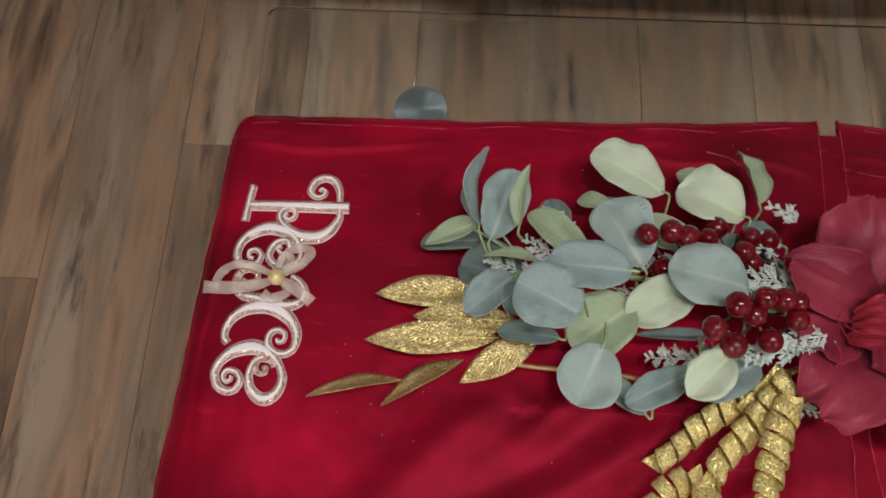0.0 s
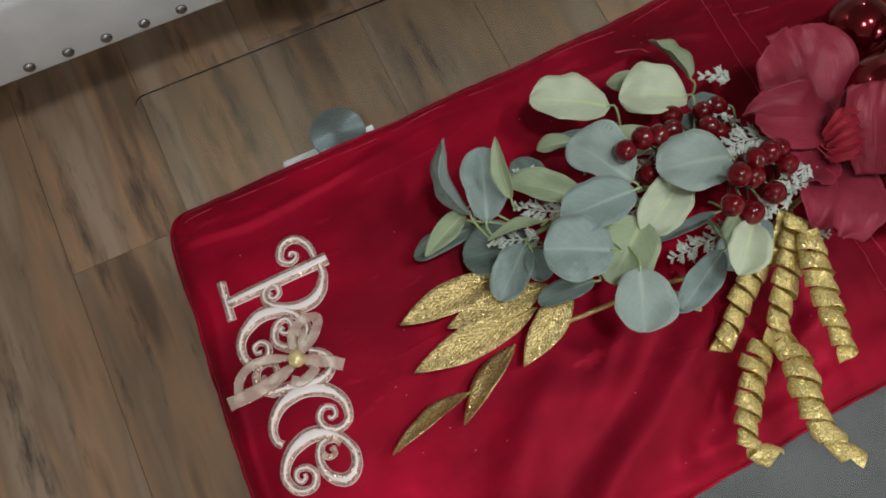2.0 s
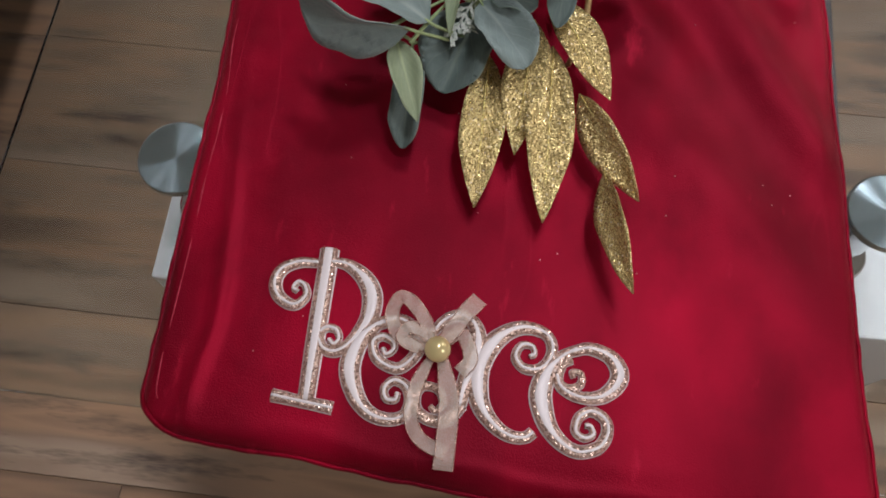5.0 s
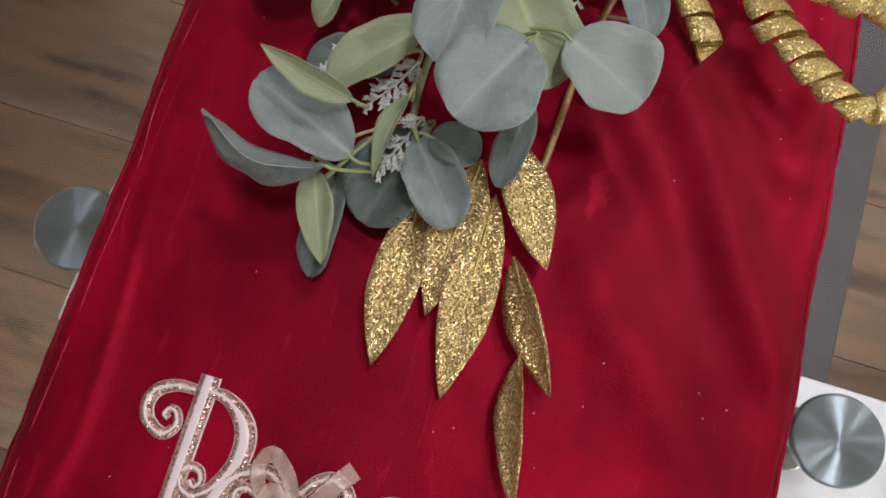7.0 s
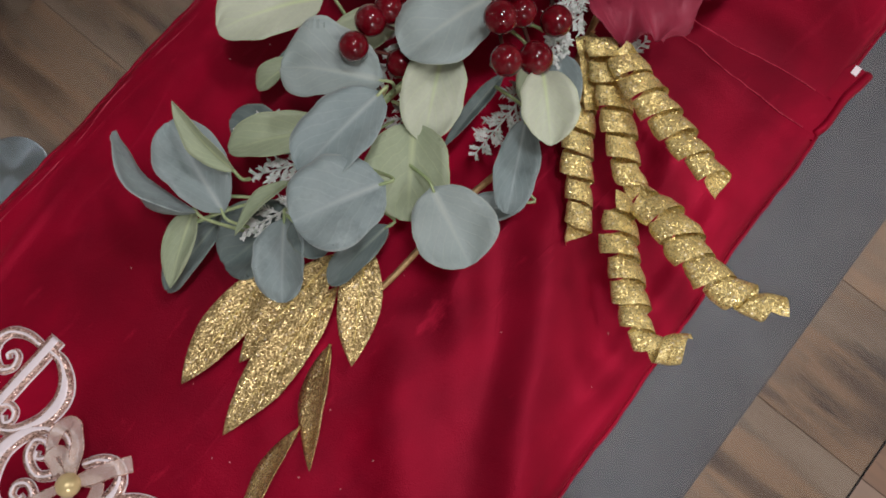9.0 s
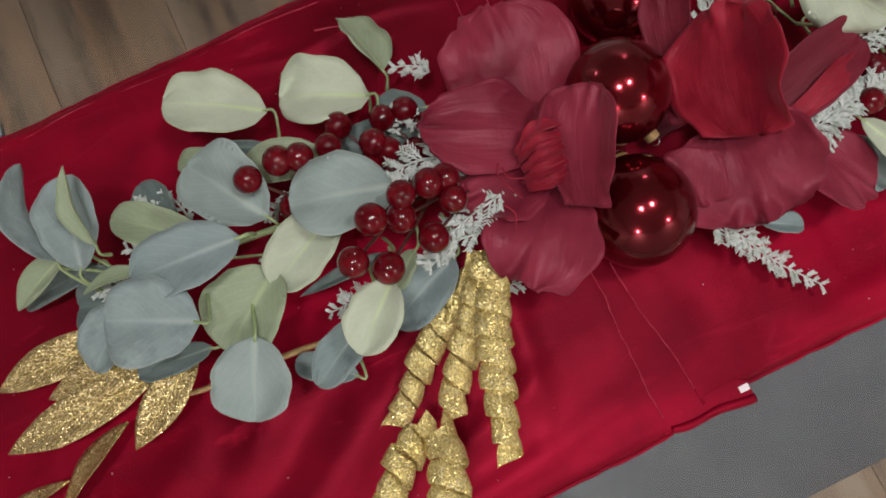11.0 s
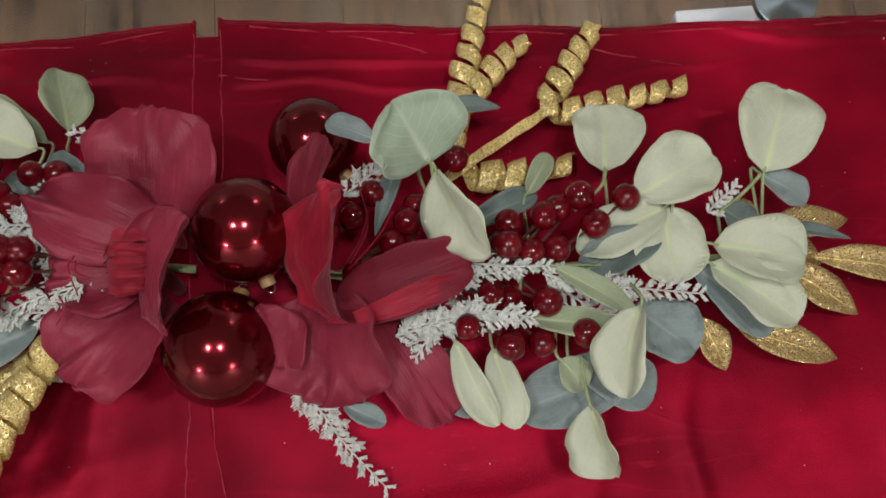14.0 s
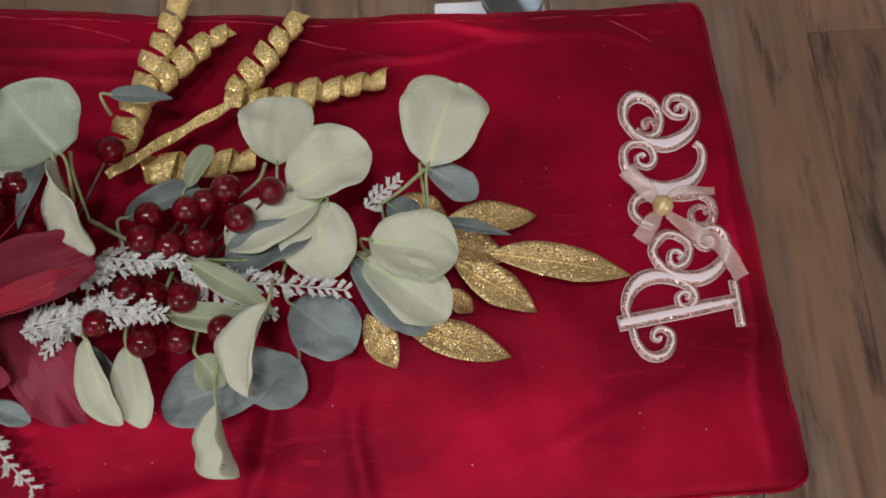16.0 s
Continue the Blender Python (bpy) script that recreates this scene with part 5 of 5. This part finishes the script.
twig(spray_b, [(0.863, 0.497, 0.530), (0.845, 0.482, 0.530), (0.825, 0.469, 0.530)])
twig(spray_b, [(0.615, 0.474, 0.530), (0.662, 0.447, 0.530), (0.710, 0.437, 0.530), (0.760, 0.434, 0.530)])

gold_leaf(spray_a, (0.054, 0.488, 0.490), (-0.060, 0.487, 0.474), 0.032, 0.06, 0)
gold_leaf(spray_a, (0.082, 0.458, 0.498), (-0.021, 0.463, 0.484), 0.033, 0.06, 0)
gold_leaf(spray_a, (0.064, 0.443, 0.494), (-0.067, 0.439, 0.476), 0.034, 0.06, 0)
gold_leaf(spray_a, (0.103, 0.448, 0.500), (0.028, 0.399, 0.488), 0.031, 0.06, 0)
gold_leaf(spray_a, (0.030, 0.421, 0.488), (-0.046, 0.375, 0.482), 0.028, 0.06, 42)
gold_leaf(spray_a, (-0.027, 0.400, 0.484), (-0.116, 0.379, 0.492), 0.024, 0.06, 48)
gold_leaf(spray_b, (0.873, 0.463, 0.492), (0.954, 0.471, 0.474), 0.028, 0.06, 0)
gold_leaf(spray_b, (0.908, 0.438, 0.492), (1.025, 0.415, 0.474), 0.029, 0.06, 0)
gold_leaf(spray_b, (0.881, 0.433, 0.492), (0.945, 0.391, 0.474), 0.029, 0.06, 0)
gold_leaf(spray_b, (0.840, 0.384, 0.492), (0.921, 0.357, 0.474), 0.029, 0.06, 0)
gold_leaf(spray_b, (0.811, 0.396, 0.492), (0.831, 0.355, 0.474), 0.026, 0.06, 0)
gold_leaf(spray_b, (0.866, 0.455, 0.492), (0.924, 0.435, 0.474), 0.034, 0.06, 0)
gold_leaf(spray_b, (0.871, 0.410, 0.492), (0.895, 0.395, 0.474), 0.018, 0.06, 0)
gold_leaf(spray_b, (0.843, 0.489, 0.492), (0.881, 0.472, 0.474), 0.022, 0.06, 0)

curl(spray_a, [(0.333, 0.410, 0.500), (0.295, 0.399, 0.494), (0.256, 0.372, 0.488), (0.231, 0.349, 0.481), (0.210, 0.333, 0.475)], 0.0136)
curl(spray_a, [(0.321, 0.407, 0.520), (0.291, 0.370, 0.515), (0.265, 0.341, 0.510), (0.254, 0.319, 0.505)], 0.0139)
curl(spray_a, [(0.233, 0.326, 0.520), (0.207, 0.306, 0.526), (0.181, 0.278, 0.532), (0.162, 0.256, 0.539), (0.173, 0.237, 0.545)], 0.0126)
curl(spray_a, [(0.240, 0.319, 0.530), (0.237, 0.295, 0.540), (0.226, 0.269, 0.550), (0.217, 0.237, 0.560), (0.224, 0.210, 0.570)], 0.0140)
curl(spray_a, [(0.319, 0.392, 0.530), (0.302, 0.356, 0.537), (0.289, 0.321, 0.543), (0.278, 0.283, 0.550)], 0.0137)
curl(spray_b, [(0.626, 0.546, 0.500), (0.637, 0.593, 0.492), (0.652, 0.644, 0.483), (0.669, 0.704, 0.475)], 0.0116)
curl(spray_b, [(0.637, 0.587, 0.495), (0.663, 0.616, 0.488), (0.685, 0.641, 0.482), (0.706, 0.655, 0.475)], 0.0110)
curl(spray_b, [(0.710, 0.587, 0.490), (0.730, 0.614, 0.485), (0.747, 0.639, 0.480), (0.766, 0.668, 0.475)], 0.0111)
curl(spray_b, [(0.710, 0.579, 0.490), (0.744, 0.583, 0.485), (0.793, 0.593, 0.480), (0.837, 0.602, 0.475)], 0.0111)
curl(spray_b, [(0.637, 0.527, 0.490), (0.671, 0.527, 0.487), (0.704, 0.531, 0.483), (0.728, 0.536, 0.480)], 0.0118)
ribbon_tail(spray_b, [(0.617, 0.518, 0.505), (0.646, 0.538, 0.501), (0.680, 0.560, 0.496), (0.710, 0.579, 0.492)], 0.0088)
ribbon_tail(spray_a, [(0.320, 0.423, 0.515), (0.311, 0.411, 0.512), (0.296, 0.395, 0.508), (0.283, 0.383, 0.505)], 0.0110)
ribbon_tail(spray_a, [(0.320, 0.423, 0.512), (0.315, 0.405, 0.506), (0.313, 0.385, 0.500)], 0.0102)

berry(spray_a, (0.193, 0.531, 0.556))
berry(spray_a, (0.217, 0.537, 0.550))
berry(spray_a, (0.232, 0.533, 0.550))
berry(spray_a, (0.254, 0.537, 0.535))
berry(spray_a, (0.267, 0.553, 0.523))
berry(spray_a, (0.300, 0.545, 0.520))
berry(spray_a, (0.318, 0.545, 0.515))
berry(spray_a, (0.285, 0.523, 0.540))
berry(spray_a, (0.293, 0.515, 0.535))
berry(spray_a, (0.276, 0.511, 0.530))
berry(spray_a, (0.313, 0.514, 0.510))
berry(spray_a, (0.285, 0.468, 0.580))
berry(spray_a, (0.306, 0.470, 0.570))
berry(spray_a, (0.318, 0.470, 0.565))
berry(spray_a, (0.260, 0.460, 0.585))
berry(spray_a, (0.279, 0.456, 0.570))
berry(spray_a, (0.317, 0.454, 0.565))
berry(spray_a, (0.294, 0.436, 0.560))
berry(spray_a, (0.238, 0.438, 0.588))
berry(spray_a, (0.257, 0.427, 0.575))
berry(spray_a, (0.213, 0.507, 0.530))
berry(spray_b, (0.564, 0.503, 0.535))
berry(spray_b, (0.548, 0.488, 0.530))
berry(spray_b, (0.529, 0.473, 0.540))
berry(spray_b, (0.596, 0.492, 0.530))
berry(spray_b, (0.589, 0.479, 0.535))
berry(spray_b, (0.577, 0.465, 0.530))
berry(spray_b, (0.550, 0.439, 0.540))
berry(spray_b, (0.629, 0.528, 0.530))
berry(spray_b, (0.663, 0.469, 0.545))
berry(spray_b, (0.661, 0.451, 0.550))
berry(spray_b, (0.690, 0.472, 0.545))
berry(spray_b, (0.702, 0.479, 0.540))
berry(spray_b, (0.718, 0.486, 0.545))
berry(spray_b, (0.751, 0.480, 0.550))
berry(spray_b, (0.727, 0.463, 0.545))
berry(spray_b, (0.697, 0.448, 0.540))
berry(spray_b, (0.678, 0.446, 0.545))
berry(spray_b, (0.646, 0.418, 0.535))
berry(spray_b, (0.660, 0.416, 0.525))
berry(spray_b, (0.686, 0.409, 0.540))
berry(spray_b, (0.712, 0.385, 0.535))
berry(spray_b, (0.680, 0.381, 0.530))
berry(spray_b, (0.657, 0.380, 0.535))
berry(spray_b, (0.585, 0.397, 0.525))
berry(spray_b, (0.627, 0.395, 0.540))

petal(flower_a, (0.397, 0.479, 0.515), (0.406, 0.578, 0.553), 0.101, "mauve", 0.1, 0.1, 0, 1.7)
petal(flower_a, (0.412, 0.473, 0.525), (0.320, 0.513, 0.556), 0.067, "mauve", 0.15, 0.1, 0, 1.6)
petal(flower_a, (0.401, 0.465, 0.517), (0.327, 0.452, 0.540), 0.066, "mauve", 0.15, 0.08, 0, 1.6)
petal(flower_a, (0.396, 0.447, 0.512), (0.341, 0.378, 0.532), 0.085, "mauve", 0.12, 0.1, 0, 1.7)
petal(flower_a, (0.405, 0.413, 0.540), (0.436, 0.487, 0.575), 0.07, "mauve", 0.25, 0.1, -42, 1.0)
petal(flower_a, (0.376, 0.445, 0.535), (0.424, 0.495, 0.560), 0.033, "mauve", 0.4, 0.12, 20, 1.0)
petal(flower_a, (0.372, 0.466, 0.553), (0.411, 0.471, 0.562), 0.011, "red", 0.5, 0.3, -24, 3)
petal(flower_a, (0.372, 0.461, 0.550), (0.410, 0.464, 0.559), 0.011, "red", 0.5, 0.3, -12, 3)
petal(flower_a, (0.372, 0.455, 0.547), (0.408, 0.457, 0.556), 0.011, "red", 0.5, 0.3, 0, 3)
petal(flower_a, (0.372, 0.449, 0.544), (0.406, 0.450, 0.553), 0.011, "red", 0.5, 0.3, 12, 3)
petal(flower_a, (0.371, 0.444, 0.541), (0.404, 0.443, 0.550), 0.012, "red", 0.5, 0.3, 24, 3)
petal(flower_b, (0.512, 0.462, 0.530), (0.531, 0.545, 0.556), 0.038, "dark", 0.2, 0.1, -40, 1.2, 0.8)
petal(flower_b, (0.532, 0.430, 0.528), (0.527, 0.349, 0.522), 0.11, "mauve", 0.15, 0.1, 30, 1.7, 0.75)
petal(flower_b, (0.560, 0.412, 0.520), (0.607, 0.333, 0.508), 0.054, "mauve", 0.15, 0.1, 0, 1.8)
petal(flower_b, (0.536, 0.417, 0.545), (0.633, 0.440, 0.566), 0.050, "dark", 0.3, 0.1, 12, 1.3, 0.7)
petal(flower_b, (0.548, 0.405, 0.556), (0.624, 0.428, 0.560), 0.020, "red", 0.2, 0.1, 20, 1.8)
petal(flower_b, (0.527, 0.408, 0.553), (0.542, 0.492, 0.592), 0.098, "red", 0.25, 0.06, -63, 1.5, 0.9)
petal(flower_b, (0.497, 0.420, 0.535), (0.479, 0.385, 0.515), 0.055, "mauve", 0.15, 0.1, 0, 1.6, 0.8)
stamen(flower_a, [(0.356, 0.463, 0.565), (0.352, 0.455, 0.565), (0.360, 0.434, 0.565)])
stamen(flower_a, [(0.357, 0.459, 0.565), (0.358, 0.451, 0.565), (0.368, 0.446, 0.565)])
stamen(flower_a, [(0.347, 0.435, 0.565), (0.351, 0.426, 0.565), (0.346, 0.415, 0.565)])
stamen(flower_b, [(0.546, 0.446, 0.550), (0.560, 0.473, 0.550), (0.555, 0.507, 0.550)])
stamen(flower_b, [(0.545, 0.442, 0.550), (0.567, 0.464, 0.550), (0.579, 0.483, 0.550)])
stamen(flower_b, [(0.544, 0.447, 0.550), (0.555, 0.465, 0.550), (0.561, 0.485, 0.550)])

fern(spray_a, [(0.342, 0.486, 0.540), (0.308, 0.496, 0.542), (0.286, 0.494, 0.543), (0.262, 0.483, 0.545)], 0.0259)
fern(spray_a, [(0.315, 0.489, 0.545), (0.332, 0.465, 0.538), (0.359, 0.438, 0.530)], 0.0243)
fern(spray_a, [(0.352, 0.448, 0.540), (0.318, 0.441, 0.538), (0.282, 0.427, 0.535)], 0.0256)
fern(spray_a, [(0.327, 0.431, 0.530), (0.307, 0.432, 0.530), (0.284, 0.423, 0.530)], 0.0205)
fern(spray_a, [(0.350, 0.568, 0.510), (0.342, 0.577, 0.510), (0.326, 0.584, 0.510)], 0.0206)
fern(spray_a, [(0.313, 0.390, 0.500), (0.334, 0.390, 0.498), (0.359, 0.386, 0.495)], 0.0156)
fern(spray_a, [(0.124, 0.543, 0.510), (0.114, 0.556, 0.510), (0.103, 0.568, 0.510)], 0.0173)
fern(spray_a, [(0.262, 0.540, 0.505), (0.224, 0.525, 0.502), (0.187, 0.518, 0.500)], 0.0249)
fern(spray_a, [(0.298, 0.536, 0.520), (0.316, 0.539, 0.520), (0.325, 0.507, 0.520)], 0.0186)
fern(spray_a, [(0.274, 0.430, 0.505), (0.239, 0.429, 0.502), (0.204, 0.429, 0.500)], 0.0290)
fern(spray_a, [(0.124, 0.512, 0.520), (0.104, 0.522, 0.520), (0.087, 0.534, 0.520)], 0.0201)
fern(spray_a, [(0.092, 0.499, 0.515), (0.068, 0.509, 0.512), (0.053, 0.516, 0.510)], 0.0241)
fern(spray_a, [(0.136, 0.535, 0.510), (0.131, 0.555, 0.510), (0.123, 0.568, 0.510)], 0.0138)
fern(spray_a, [(0.211, 0.484, 0.510), (0.191, 0.486, 0.505), (0.174, 0.485, 0.500)], 0.0211)
fern(spray_b, [(0.497, 0.368, 0.500), (0.514, 0.346, 0.492), (0.530, 0.321, 0.483), (0.557, 0.289, 0.475)], 0.0240)
fern(spray_b, [(0.575, 0.393, 0.540), (0.608, 0.399, 0.542), (0.641, 0.405, 0.543), (0.672, 0.398, 0.545)], 0.0245)
fern(spray_b, [(0.629, 0.440, 0.550), (0.661, 0.435, 0.550), (0.688, 0.433, 0.550)], 0.0190)
fern(spray_b, [(0.684, 0.429, 0.545), (0.715, 0.418, 0.542), (0.752, 0.414, 0.538), (0.799, 0.407, 0.535)], 0.0236)
fern(spray_b, [(0.696, 0.422, 0.530), (0.722, 0.402, 0.530), (0.746, 0.395, 0.530)], 0.0196)
fern(spray_b, [(0.543, 0.501, 0.540), (0.568, 0.520, 0.540), (0.588, 0.542, 0.540)], 0.0222)
fern(spray_b, [(0.817, 0.470, 0.530), (0.829, 0.480, 0.530), (0.842, 0.489, 0.530)], 0.0165)
fern(spray_b, [(0.631, 0.434, 0.530), (0.602, 0.434, 0.525), (0.566, 0.423, 0.520)], 0.0173)
fern(spray_b, [(0.633, 0.413, 0.535), (0.607, 0.400, 0.532), (0.588, 0.378, 0.530)], 0.0193)
fern(spray_b, [(0.590, 0.446, 0.540), (0.625, 0.432, 0.542), (0.682, 0.436, 0.545)], 0.0241)
fern(spray_b, [(0.577, 0.397, 0.540), (0.618, 0.401, 0.542), (0.664, 0.396, 0.545)], 0.0237)
fern(spray_b, [(0.536, 0.411, 0.500), (0.546, 0.427, 0.500), (0.565, 0.442, 0.500)], 0.0144)

# ---- baubles ----
for bx, by, bz, r, cap_to in ((0.516, 0.566, 0.494, 0.037, (0.6, -0.7, -0.2)), (0.467, 0.484, 0.53, 0.0405, (0.3, -0.9, -0.35)), (0.444, 0.398, 0.512, 0.0435, (0.25, 0.9, -0.25))):
    ball = thing("bauble", "glossy dark red glass bauble with a gold cap, between the sprays", "bauble", "baubles")
    bm = bmesh.new()
    bmesh.ops.create_uvsphere(bm, u_segments=48, v_segments=32, radius=r)
    part("ball", bm, "bauble_red", ball, smooth=True)
    bm = bmesh.new()
    bmesh.ops.create_cone(bm, cap_ends=True, segments=18, radius1=r * 0.15, radius2=r * 0.14, depth=0.007)
    bmesh.ops.translate(bm, verts=bm.verts, vec=(0, 0, r + 0.002))
    part("cap", bm, "gold_rod", ball, "ribbed gold cap", smooth=False)
    ring = [(r * 0.09 * math.cos(a), 0, r + 0.008 + r * 0.09 * math.sin(a)) for a in [k * math.pi / 6 for k in range(13)]]
    part("hanging_loop", mesh_of("hanging_loop", *tube(ring, 0.0006, sides=5, smooth_path=False), mat="chrome"), "", ball)
    ball.location = (bx, by, bz)
    ball.rotation_mode = "QUATERNION"
    ball.rotation_quaternion = Vector(cap_to).to_track_quat("Z", "Y")

# ---- floor planks ----
PW, PL = 0.193, 1.18
me_plank = shared(box(0.0003, PW - 0.0003, 0.0003, PL - 0.0003, -0.004, 0.0, 0.0006, 1), "plank_wood")
row = 0
px = -2.58
while px < 3.55:
    off = (0.0, 0.42, 0.81, 0.2, 0.63)[row % 5] * PL
    py = -2.19 - off
    while py < 3.2:
        if py + PL > -2.19:
            pl = part("plank", me_plank, "", floor)
            y0 = max(py, -2.195)
            y1 = min(py + PL, 3.195)
            pl.location = (px, y0, FLOOR)
            pl.scale = (1, (y1 - y0) / PL, 1)
        py += PL
    px += PW
    row += 1
